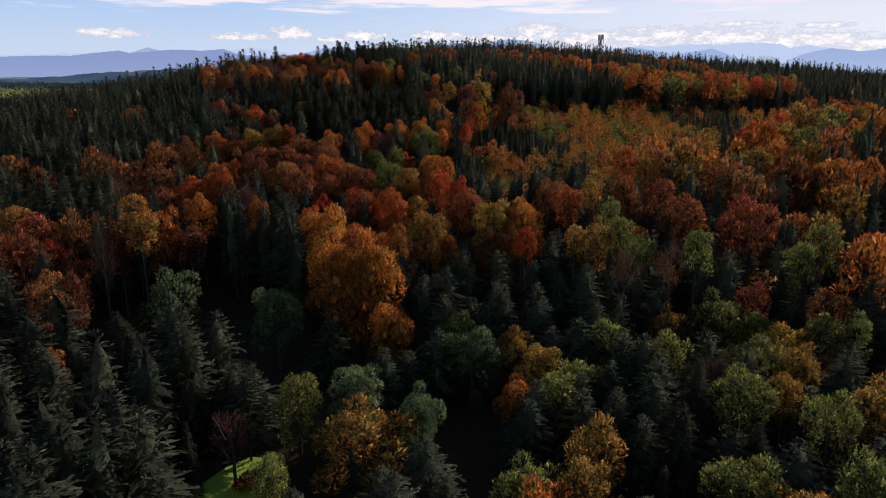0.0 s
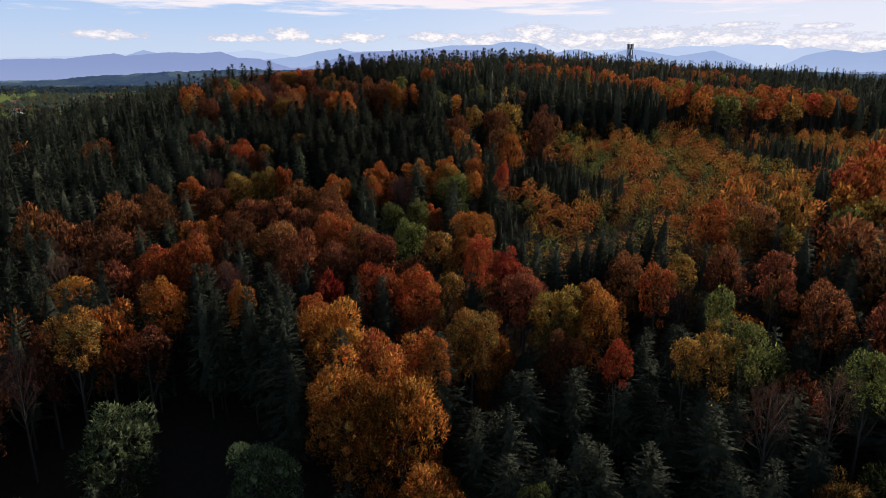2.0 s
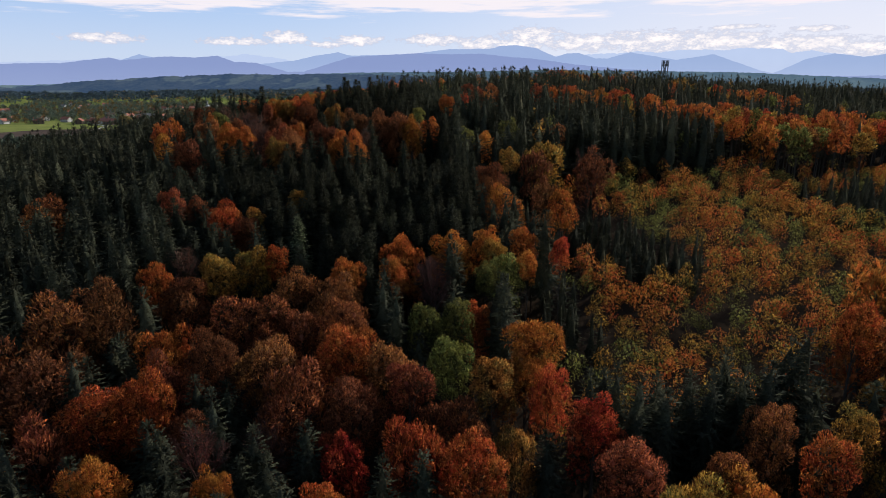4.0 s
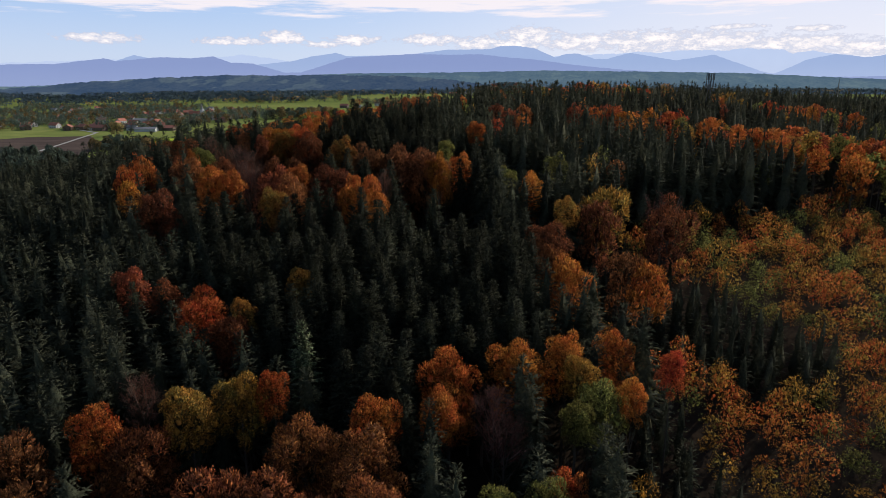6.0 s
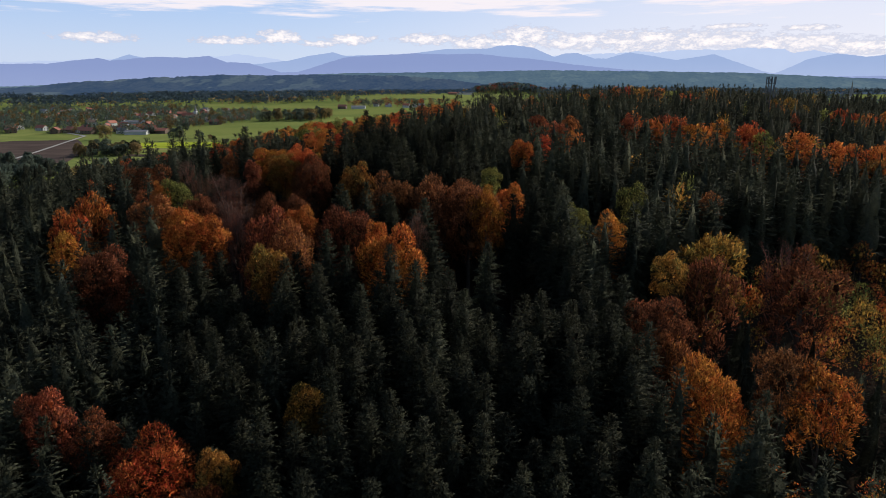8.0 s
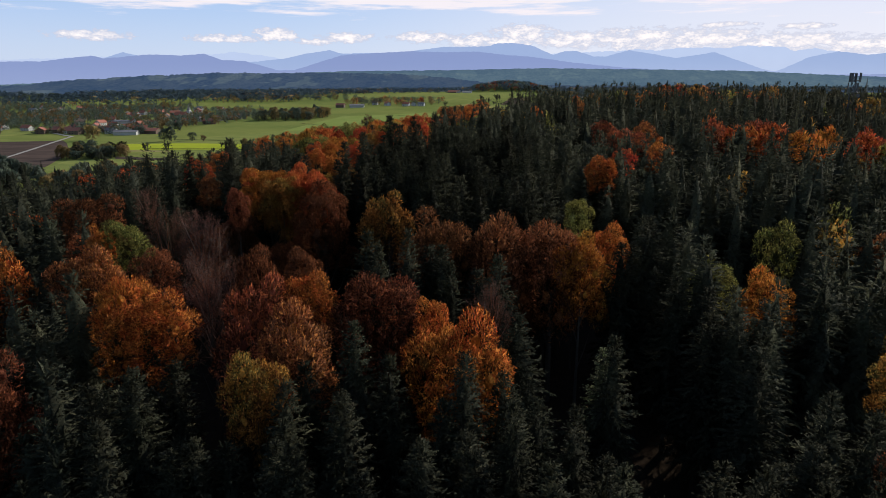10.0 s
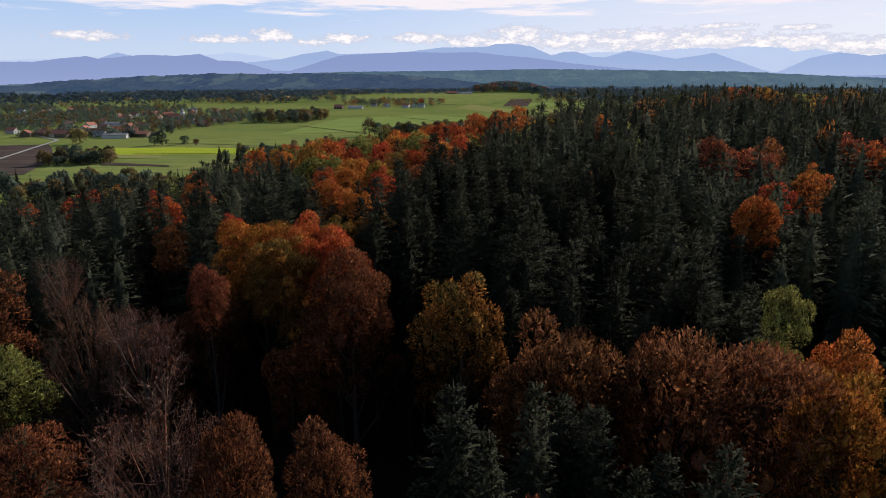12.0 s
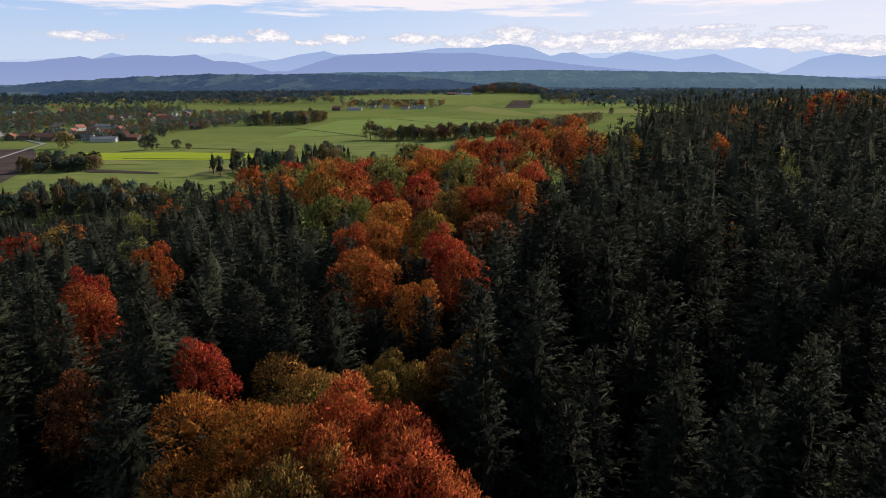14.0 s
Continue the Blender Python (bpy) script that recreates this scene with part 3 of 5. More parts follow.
def spruce_normals(v, seed, rough=0.3):
    """Needles face outward and up from the stem, each twig a little askew."""
    rng = np.random.default_rng(seed + 78)
    side = unit(v * [1, 1, 0]) * np.minimum(np.hypot(v[:, 0], v[:, 1]), 1.0)[:, None]
    return unit(side + [0, 0, 0.4] + np.repeat(rng.normal(size=(len(v) // 4 + 1, 3)), 4, 0)[-len(v):] * rough)


def leafy_proto(seed, core, sprays, size, slim, rough=0.4):
    """Corners, triangles and normals of a small crown."""
    v, t = broadleaf_crown(seed, sprays, size, slim) if core == 0 else merge([crown_core(seed, core, 3, 5), broadleaf_crown(seed, sprays, size, slim)])
    return v, t, crown_normals(v, seed, rough)


def spruce_proto(*how):
    v, t = spruce_crown(*how)
    return v, t, spruce_normals(v, how[0])


def broadleaf_trunk(seed, limbs=7):
    rng = np.random.default_rng(seed)
    pieces = [tube([(0, 0, -1), (0.05, 0, 4), (0.1, 0.1, 10), (0, 0.1, 17)], [0.42, 0.33, 0.22, 0.06], 6)]
    for k in range(limbs):
        w, z = 2 * math.pi * k / limbs + rng.uniform(-0.3, 0.3), rng.uniform(6, 13)
        d = rng.uniform(2.2, 4.0)
        pieces.append(tube([(0, 0, z), (d * 0.5 * math.cos(w), d * 0.5 * math.sin(w), z + 2.2), (d * math.cos(w), d * math.sin(w), z + rng.uniform(4.5, 6.5))], [0.13, 0.08, 0.02], 4))
    return merge(pieces)


def spruce_crown(seed, whorls, boughs, twigs, broad=1.0, bottom=0.24):
    """A spruce 22 m high and 6 m across: whorls of boughs that droop below and reach up near the top, fringed with twigs, round a thin heart."""
    rng = np.random.default_rng(seed)
    lean, phase = rng.uniform(-0.25, 0.25, 2), rng.uniform(0, 7, 4)

    def reach(f, w):
        lumps = 1 + 0.13 * np.sin(2 * w + phase[0] + 7 * f) + 0.10 * np.sin(3 * w + phase[1] - 13 * f) + 0.07 * np.sin(29 * f + phase[2])
        return (3.1 * (1 - f) ** 0.70 + 0.07) * lumps * np.minimum(1, 0.7 + 2 * f)

    # the needled heart
    rings, sides, v, t = max(5, whorls // 3), 6, [], []
    for i in range(rings):
        f = 0.88 * i / rings
        for k in range(sides):
            w = 2 * math.pi * (k + 0.5 * (i % 2)) / sides
            r = float(reach(f, w)) * rng.uniform(0.18, 0.62)
            v.append((lean[0] * f + r * math.cos(w), lean[1] * f + r * math.sin(w), 22 * (bottom + (1 - bottom) * f) + rng.uniform(-0.7, 0.7)))
    v.append((lean[0], lean[1], 20.4))
    for i in range(rings - 1):
        for k in range(sides):
            a, b = i * sides + k, i * sides + (k + 1) % sides
            t += [(a, b, b + sides), (a, b + sides, a + sides)]
    last = (rings - 1) * sides
    t += [(last + k, last + (k + 1) % sides, len(v) - 1) for k in range(sides)]
    # the boughs, whorl over whorl
    tier = np.repeat(np.arange(whorls), boughs)
    n = len(tier)
    f = np.clip((tier + rng.uniform(-0.35, 0.35, n)) / whorls, 0, 0.975)
    w = 2 * math.pi * (np.tile(np.arange(boughs), whorls) / boughs + 0.382 * tier) + rng.uniform(-0.35, 0.35, n)
    full = reach(f, w) * rng.uniform(0.66, 1.20, n)
    slope = np.interp(f, [0, 0.4, 0.75, 1.0], [-0.45, -0.22, 0.15, 1.0]) + rng.normal(size=n) * 0.14
    go = unit(np.stack([np.cos(w), np.sin(w), slope], 1))
    inner = full * rng.uniform(0.20, 0.45, n)
    foot = np.stack([lean[0] * f + inner * np.cos(w), lean[1] * f + inner * np.sin(w), 22 * (bottom + (1 - bottom) * f)], 1)
    span = (full - inner) * 1.1 + 0.1
    level = unit(np.cross(go, np.array([0, 0, 1.0])))
    pieces = [(np.array(v), np.array(t))]
    pieces.append(blades(foot, go, unit(level + rng.normal(size=go.shape) * 0.35), span, span * broad * rng.uniform(0.16, 0.28, n), span * rng.uniform(-0.12, 0.16, n)))
    for k in range(twigs):
        q = np.clip((k + rng.uniform(0.1, 0.9, n)) / twigs, 0.12, 0.97)
        side = np.where(rng.random(n) < 0.5, 1.0, -1.0)
        root = foot + go * (span * q)[:, None]
        way = unit(go * 0.75 + level * (side * rng.uniform(0.35, 1.1, n))[:, None] + np.array([0, 0, 1.0]) * rng.normal(-0.05, 0.45, n)[:, None])
        ln = (0.20 + span * 0.26 * (1.05 - 0.55 * q)) * rng.uniform(0.65, 1.35, n) * broad
        pieces.append(blades(root, way, unit(np.cross(way, rng.normal(size=way.shape) * 0.5 + [0, 0, 1.0])), ln, ln * rng.uniform(0.34, 0.58, n), ln * rng.uniform(-0.1, 0.3, n)))
    lead = 4
    tip = np.tile([[lean[0], lean[1], 20.5]], (lead, 1)) + rng.normal(size=(lead, 3)) * 0.06
    up = unit(np.tile([[0, 0, 1.0]], (lead, 1)) + rng.normal(size=(lead, 3)) * 0.16)
    pieces.append(blades(tip, up, unit(np.cross(up, rng.normal(size=up.shape))), np.full(lead, 1.5), np.full(lead, 0.3), np.zeros(lead)))
    return merge(pieces)


def spruce_trunk():
    return tube([(0, 0, -1), (0, 0, 5), (0, 0, 10), (0, 0, 15)], [0.24, 0.18, 0.10, 0.03], 5)


def plant(proto, places):
    """One mesh of many trees: places are rows of x, y, z, width, height and turn."""
    v, t = proto[:2]
    places = np.asarray(places, float)
    c, s = np.cos(places[:, 5])[:, None], np.sin(places[:, 5])[:, None]
    x = (v[None, :, 0] * c - v[None, :, 1] * s) * places[:, 3:4] + places[:, 0:1]
    y = (v[None, :, 0] * s + v[None, :, 1] * c) * places[:, 3:4] + places[:, 1:2]
    z = v[None, :, 2] * places[:, 4:5] + places[:, 2:3]
    tris = (t[None] + (np.arange(len(places)) * len(v))[:, None, None]).reshape(-1, 3)
    spots = np.stack([x, y, z], -1).reshape(-1, 3)
    if len(proto) == 2:
        return spots, tris
    m = proto[2]
    turned = np.stack([m[None, :, 0] * c - m[None, :, 1] * s, m[None, :, 0] * s + m[None, :, 1] * c, np.repeat(m[None, :, 2], len(places), 0)], -1)
    return spots, tris, turned.reshape(-1, 3)


def part(name, me, parent, label=""):
    ob = new(name, me)
    ob.parent = parent
    if label:
        tagged(ob, label)
    return ob


def thing(name, x, y, z, label, category, group="", turn=0.0, size=(1, 1, 1)):
    ob = new(name)
    ob.matrix_basis = pose(x, y, z, 0, 0, turn) @ Matrix.Diagonal((*size, 1))
    ob.empty_display_size = 0.5
    return tagged(ob, label, category, group)


KINDS = {"russet": ("beech_tree", "beech tree with dark russet-brown leaves"), "rust": ("beech_tree", "beech tree with rust-brown autumn leaves"), "orange": ("beech_tree", "beech tree with glowing orange autumn leaves"),
         "gold": ("maple_tree", "maple tree with golden yellow autumn leaves"), "olive": ("broadleaf_tree", "leafy tree still olive green"),
         "bare": ("bare_tree", "nearly leafless tree with brown twigs"), "crimson": ("beech_tree", "beech tree with bright red autumn leaves"),
         "willow": ("willow_tree", "willow tree with pale grey-green leaves")}
# broadleaved trees of the hill, stand by stand: x, y, crown radius
STANDS = []
STANDS.append(("rust", [(66, 109, 2.9), (-87, 117, 4.4), (-93, 131, 4.9), (-84, 131, 5.5), (62, 136, 5.5), (51, 140, 4.4), (2, 147, 3.8), (48, 152, 3.4), (21, 153, 3.9), (70, 153, 5.4), (40, 155, 3.6), (-110, 163, 5.9), (-90, 165, 5.3), (-29, 167, 3.6), (70, 167, 5.9), (-48, 168, 4.6), (-99, 169, 6.1), (-123, 170, 6.2), (87, 170, 6), (-84, 175, 5.9), (-54, 179, 5.5), (-40, 185, 4.8), (112, 201, 6.1), (-63, 207, 2.8)]))
STANDS.append(("rust", [(-76, 215, 2.3), (-112, 216, 5.1), (-83, 218, 2.6), (-114, 222, 4.9), (-138, 222, 4), (-11, 234, 4.5), (-64, 252, 4.2), (-69, 258.5, 4.6), (163, 279, 7.2), (12, 283, 2.8), (-91, 305, 1.7), (13, 349, 3.3), (-6, 339, 3.2), (-11, 335, 4.1), (27, 355, 4.7), (-15, 340, 3.0), (-49, 376, 2.1), (-9, 400, 5.1)]))
STANDS.append(("orange", [(-67, 93, 2.3), (-13, 111, 5.2), (76, 116, 4.2), (-17.5, 118, 6), (-25.5, 119, 5.6), (-13, 123, 1.9), (-21, 125, 6), (-67, 135, 4.1), (-30, 136, 5.3), (14, 141, 4.3), (-47, 142, 2.3), (-61, 143, 3.7), (25, 147, 3), (-17, 148, 3.8), (100, 159, 4.2), (95, 164, 4.3), (-36, 170, 4.9), (34, 174, 2.7), (-73, 187, 3.3), (-39, 190, 2.8), (-31, 192, 2.6), (-6, 194, 1.6), (-53, 194, 2.1), (-30, 200, 3.9)]))
STANDS.append(("orange", [(-20, 202, 4.2), (-13, 204, 2.8), (-6, 205, 3), (-69, 212, 3.9), (5, 226, 3.3), (-8, 227, 5.6), (-98, 250, 2.7), (-48.5, 251.5, 4.6), (-78.5, 254.5, 3.4), (-51, 255, 1.8), (-102, 258, 2.8), (-83, 258, 4), (-64, 259, 2.8), (-103, 267, 4), (-11, 269, 3.5), (-33, 271, 3.2), (-93, 272, 1.9), (-27.8, 279.4, 3), (-78.5, 297.5, 3.8), (-73.5, 298.5, 4), (-120, 300, 4.3), (-71, 317, 2), (-23, 306, 2.4), (-8, 322, 2.7), (-26, 369, 1.9), (-76, 324.5, 3)]))
STANDS.append(("orange", [(-75, 334, 2.3), (28, 339, 2.6), (-75, 343, 2.9), (-65, 349, 2.2), (-81, 362, 3.9), (-91, 381, 2.9), (-137, 383, 2.4), (-71, 387, 3), (-65, 390, 3), (-45, 393, 3.1), (-124, 396, 2.5), (-101, 397, 3.1), (-69, 401, 5), (-50, 403, 3.4), (-40, 455, 3.9), (69, 503, 4.5)]))
STANDS.append(("gold", [(15, 67, 2.7), (18, 74, 3.9), (-14, 80, 6), (47, 84, 2.3), (53, 92, 3.5), (13, 95, 3.2), (73, 125, 2.8), (23, 125, 2.1), (-68, 128, 3.3), (28, 128, 3.6), (-99, 133, 4.3), (7, 141, 4.3), (87, 143, 3.2), (31, 152, 2.6), (-14, 163, 3.1), (-63, 191, 3.6), (-57, 193, 3.1), (-12, 199, 2.5), (-62, 211, 1.6), (-55, 220, 2.3), (-66, 245, 2.4), (-5, 253, 2.9), (6, 264, 4.9), (-58, 283.4, 3.3)]))
STANDS.append(("gold", [(-75.2, 293, 3.8), (-77, 305, 3.8), (-72, 306, 2.6), (-67, 308, 3), (-70, 336, 2.3), (-68, 347, 2), (-56, 365, 2.4), (-136, 377, 2.9), (-77, 384, 3.1)]))
STANDS.append(("olive", [(-24, 68, 2.5), (-25, 87, 3.5), (15, 87, 3), (48, 95, 4.5), (34, 98, 3.8), (66, 100, 2.8), (61, 101, 3.3), (0, 106, 4), (47, 111, 4.6), (62, 113, 2.6), (69, 119, 2.8), (46, 120, 2.7), (33, 129, 2.9), (33, 139, 2.4), (-20, 167, 3), (-24, 177, 2.8), (-19, 178, 2.8), (-14, 190, 1.8), (-10, 194, 3.2), (-17, 271, 2.3), (-91, 274, 2.9), (-31.5, 282.4, 2.0), (-3, 283, 2.8), (-79, 346, 2)]))
STANDS.append(("olive", [(-108, 348, 1.4), (-84, 351, 2.9), (-127, 387, 4.1), (-229, 625, 7.6)]))
STANDS.append(("bare", [(-46, 79, 3.1), (-33, 80, 3.4), (31, 116, 3), (40, 117, 2.7), (-85, 153, 4.3), (-23, 189, 3.1), (-70, 193, 2.9), (-24, 194, 3), (-45, 259, 2.4), (-76, 262, 3), (19, 264, 5.1), (-78, 270, 4.8), (-84, 281, 3.6), (-90, 284, 5), (-95, 290, 2)]))
STANDS.append(("crimson", [(13, 124, 2), (-24, 152, 5.7), (-1, 155, 3.4), (1, 200, 2), (-70.3, 294, 4), (-85, 309, 2.2), (-17, 314, 1.3), (-97.4, 318, 2.9), (-67, 323, 2.7), (-101, 324, 2.1), (-69, 330, 2.4), (-98, 331, 1.3), (-78, 332, 1.8), (-131, 353, 1.8), (-140, 354, 2.8), (-77, 355, 2.2), (-72, 361, 2.4), (-62, 363, 2.5), (-136, 368, 2.7), (-85, 379, 2.9), (-107, 385, 2.6), (-57, 405, 3.4), (-38, 421, 2.7), (-48, 467, 4.1)]))
STANDS.append(("willow", [(-6, 84, 3.3), (-16, 90, 4), (2, 100, 4.3)]))
STANDS.append(("russet", [(-80, 182, 4.8), (2, 230, 3.4), (-11, 239, 4.1), (-90, 245, 4.1), (2, 254, 4.4), (18, 256, 5.5), (-57, 259, 4.6), (-83, 265, 2.4), (-66, 265, 2.7), (-72, 266, 3), (-43, 275, 4.8), (-36, 275, 5), (-51, 277, 5.4), (-102, 286, 4.1), (-80, 286, 1.7), (-67.5, 286.5, 4.6)]))

# stands by plan outline
OUTLINES = [
    ("mix_orange", [(2, 424), (25, 426), (50, 438), (85, 452), (85, 466), (50, 456), (25, 444), (0, 436)]),
    ("mix_orange", [(88, 436), (98, 436), (115, 424), (140, 424), (150, 404), (128, 392), (108, 394), (104, 412), (90, 424)]),
    ("mix_orange", [(-107, 407), (-125, 440), (-70, 450), (-34, 430), (-30, 380), (-45, 366), (-59, 355), (-62, 337), (-70, 333), (-79, 331), (-79, 346), (-88, 369)]),
    ("mix_rust", [(-96, 167), (-86, 177), (-70, 186), (-46, 188), (-33, 180), (-24, 152), (-34, 145), (-45, 151), (-56, 145), (-71, 149), (-80, 143)]),
    ("mix_orange", [(-38, 148), (-24, 152), (-10, 145), (1, 145), (16, 142), (14, 127), (-1, 129), (-15, 131), (-32, 135)]),
    ("mix_orange", [(-66, 191), (-51, 195), (-41, 188), (-33, 189), (-18, 198), (-4, 202), (-7, 189), (-14, 183), (-76, 181), (-74, 187)]),
    ("mix_orange", [(8, 340), (30, 338), (48, 330), (66, 320), (82, 303), (112, 305), (135, 324), (190, 362), (190, 384), (131, 352), (100, 343), (70, 340), (48, 353), (25, 358), (8, 352)]),
    ("mix_dull", [(33, 160), (84, 167), (121, 187), (74, 109), (49, 113), (32, 127)]),
    ("mix_rust", [(-99, 130), (-86, 129), (-70, 134), (-53, 140), (-47, 118), (-63, 109), (-77, 98)]),
    ("mix_rust", [(-88, 306), (-74, 310), (-60, 284), (-61, 274), (-75, 267), (-94, 268), (-110, 292), (-96, 292)]),
    ("mix_rust", [(-94, 268), (-69, 269), (-49, 265), (-42, 252), (-43, 248), (-81, 247)]),
    ("mix_green", [(-6, 116), (19, 115), (29, 119), (60, 115), (67, 94), (46, 60), (4, 62), (8, 74), (-3, 92)]),
    ("mix_green", [(-31, 91), (-4, 91), (-4, 75), (-7, 64), (-16, 64), (-25, 75)]),
    ("dark_gap", [(-31, 304), (-23, 297), (-5, 294), (4, 292), (-6, 274), (-18, 274), (-16, 284), (-24, 284), (-28, 273), (-34, 273), (-33, 282)]),
    ("dark_gap", [(-74, 128), (-41, 135), (-28, 114), (-34, 103), (-41, 104), (-55, 107), (-66, 112)]),
    ("dark_gap", [(-35, 122), (-10, 122), (-5, 103), (-12, 106), (-27, 110)]),
    ("dark_gap", [(-10, 93), (8, 102), (6, 78), (-10, 78)]),
    ("spruces", [(-66, 290), (-64, 316), (-56, 340), (-20, 350), (0, 310), (-20, 288)]),
    ("spruces", [(-112, 298), (-104, 322), (-78, 322), (-70, 330), (-66, 316), (-66, 308), (-82, 308), (-84, 290), (-100, 288)]),
    ("spruces", [(-84, 232), (-90, 252), (-70, 252), (-58, 246), (-54, 234)]),
    ("mix_orange", [(46, 186), (66, 200), (88, 210), (115, 238), (150, 278), (175, 275), (140, 210), (84, 167), (33, 162)]),
    ("dark_gap", [(-66, 293), (-56, 292), (-55, 270), (-66, 268), (-78, 276), (-78, 284)]),
    ("dark_gap", [(-44, 274), (-24, 271), (-22, 240), (-38, 238), (-42, 254)]),
    ("spruces", [(-92, 289), (-92, 313), (-62, 313), (-62, 289)]),
    ("mix_orange", [(-30, 181), (-6, 178), (-4, 160), (12, 154), (31, 152), (31, 143), (-5, 145), (-26, 146), (-37, 155)]),
]


crowns, trunks = {}, [tri_mesh("trunk", *broadleaf_trunk(40 + k), BARK) for k in range(3)]


# sprays, their length, and the lobes, rings and sides of the mass below them, from near to far
LEVELS = {0: (38000, 0.31, 20, 6, 8), 1: (12500, 0.48, 18, 4, 6), 2: (3600, 0.78, 14, 4, 5), 3: (1000, 1.4, 9, 3, 5)}


def crown_mesh(bare, variant, level):
    """A crown shared by trees of all colours; the bare kind has twigs in place of leaves."""
    key = (bare, variant, level)
    if key not in crowns:
        count, size, lobes, rings, sides = LEVELS[level]
        seed = 10 * variant + 3
        if bare:
            crowns[key] = tri_mesh("crown", *bare_crown(seed, (26, 18, 10, 5)[level], (15, 11, 7, 5)[level], (1.0, 1.3, 2.0, 3.2)[level]), LEAF["bare"])
        else:
            core = crown_core(seed, lobes, rings, sides)
            geo = merge([core, broadleaf_crown(seed, count, size, (0.30, 0.32, 0.35, 0.40)[level])])
            crowns[key] = tri_mesh("crown", *geo, LEAF["rust"], MASS["rust"], len(core[1]), crown_normals(geo[0], seed))
    return crowns[key]


def dressed(ob, *mats):
    """Gives one tree its own leaves on a shared mesh."""
    for slot, mat in zip(ob.material_slots, mats):
        slot.link = "OBJECT"
        slot.material = mat
    return ob


def nearest_view(x, y):
    """How near the flight comes to a place while it still has it before it."""
    x, y = np.asarray(x, float), np.asarray(y, float)
    lat = np.abs(x + 69 * np.clip(y - 60, 0, 270) / 270)
    ahead = np.maximum(np.maximum(np.interp(y, [80, 300], [80, 34]), lat / 0.68), y - 270)
    return np.hypot(lat, ahead)


def passing(x, y):
    """How far a place lies from the flight line, on plan."""
    f = np.clip((np.asarray(y, float)) / 270, 0, 1)
    return np.hypot(np.asarray(x, float) + 69 * f, np.asarray(y, float) - 270 * f)


def broadleaf(colour, x, y, r, tall, rng):
    name, label = KINDS[colour]
    r = max(r * 1.04, 2.0)
    tree = thing(name, x, y, float(height(x, y)), label, "tree", colour + " broadleaved trees of the hill", float(rng.uniform(0, 360)), (r / 4.8 * float(rng.uniform(0.86, 1.16)), r / 4.8 * float(rng.uniform(0.86, 1.16)), tall / 22))
    away = float(nearest_view(x, y))
    v = int(rng.integers(0, 6))
    part("trunk", trunks[v % 3], tree)
    # only the upper part of a tall stem is leafy
    k = min(max(r / 4.8 * 22 / tall * float(rng.uniform(0.85, 1.2) if y > 290 else rng.uniform(1.0, 1.5)), 0.5), 1.7)
    crown = part("crown", crown_mesh(colour == "bare", v, 0 if away < 44 and y > 285 else 1 if away < 80 else 2 if away < 150 else 3), tree)
    crown.matrix_basis = Matrix.Translation((0, 0, 22 * (1 - k))) @ Matrix.Diagonal((1, 1, k, 1))
    if colour != "bare":
        dressed(crown, LEAF[colour], MASS[colour])
    taken.append((x, y, r))


rng = np.random.default_rng(7)
taken = []
for colour, stand in STANDS:
    for x, y, r in stand:
        tall = 14.5 if (y < 112 and x > -125) else 25.0 if y < 130 and x < -8 else 26.0 if 244 < y < 300 and x < -30 else 25.0 if y > 290 and x > -55 else 23.0
        if 25 < x and 165 < y < 300 and r < 4:
            tall = 12.0
        broadleaf(colour, x, y, r, tall * (0.86 if x < -105 and y > 150 else 1.0), rng)

def spruce_mesh(mat, *how):
    v, t, m = spruce_proto(*how)
    return tri_mesh("crown", v, t, mat, normals=m)


# spruces that stand out by themselves: x, y, radius, height, leaves
near_crowns = [spruce_mesh(LEAF["needle"], 60 + k, 32, 10, 9, 0.85) for k in range(5)]
pale_crown = spruce_mesh(LEAF["larch"], 65, 32, 10, 9, 0.85)
broad_crowns = [spruce_mesh(LEAF["needle"], 76 + k, 40, 12, 8, 0.7, 0.1) for k in range(2)]
slim_crowns = [spruce_mesh(LEAF["needle"], 67 + k, 30, 8, 5, 1.0, 0.04) for k in range(2)]
spruce_stem = tri_mesh("trunk", *spruce_trunk(), BARK)


def lone_spruce(x, y, r, tall, crown, label, group):
    tree = thing("spruce_tree", x, y, float(height(x, y)), label, "tree", group, (x * 37 + y * 11) % 360, (r / 2.75, r / 2.75, tall / 22))
    part("trunk", spruce_stem, tree)
    part("crown", crown, tree)
    taken.append((x, y, r))


lone_spruce(-50.5, 202, 3.6, 25, pale_crown, "pale grey-green spruce among orange beeches", "pale spruces")
lone_spruce(-34, 255, 2.6, 21, pale_crown, "pale grey-green spruce beside a dark gap", "pale spruces")
for x, y, r, tall in ((-90, 310, 2.6, 22), (-84, 303, 2.6, 21), (-95, 303, 2.8, 21), (-57, 262.5, 3.2, 27.5), (-49.5, 262, 3.4, 26), (-33.5, 252, 3.2, 24), (-76, 214, 2.8, 23), (-62, 262, 2.6, 21), (-80, 256, 3.0, 21.5), (-70, 255, 2.8, 20)):
    lone_spruce(x, y, r, tall, near_crowns[int(y) % 5], "dark spruce standing among rust-red beeches", "spruces among the beeches")
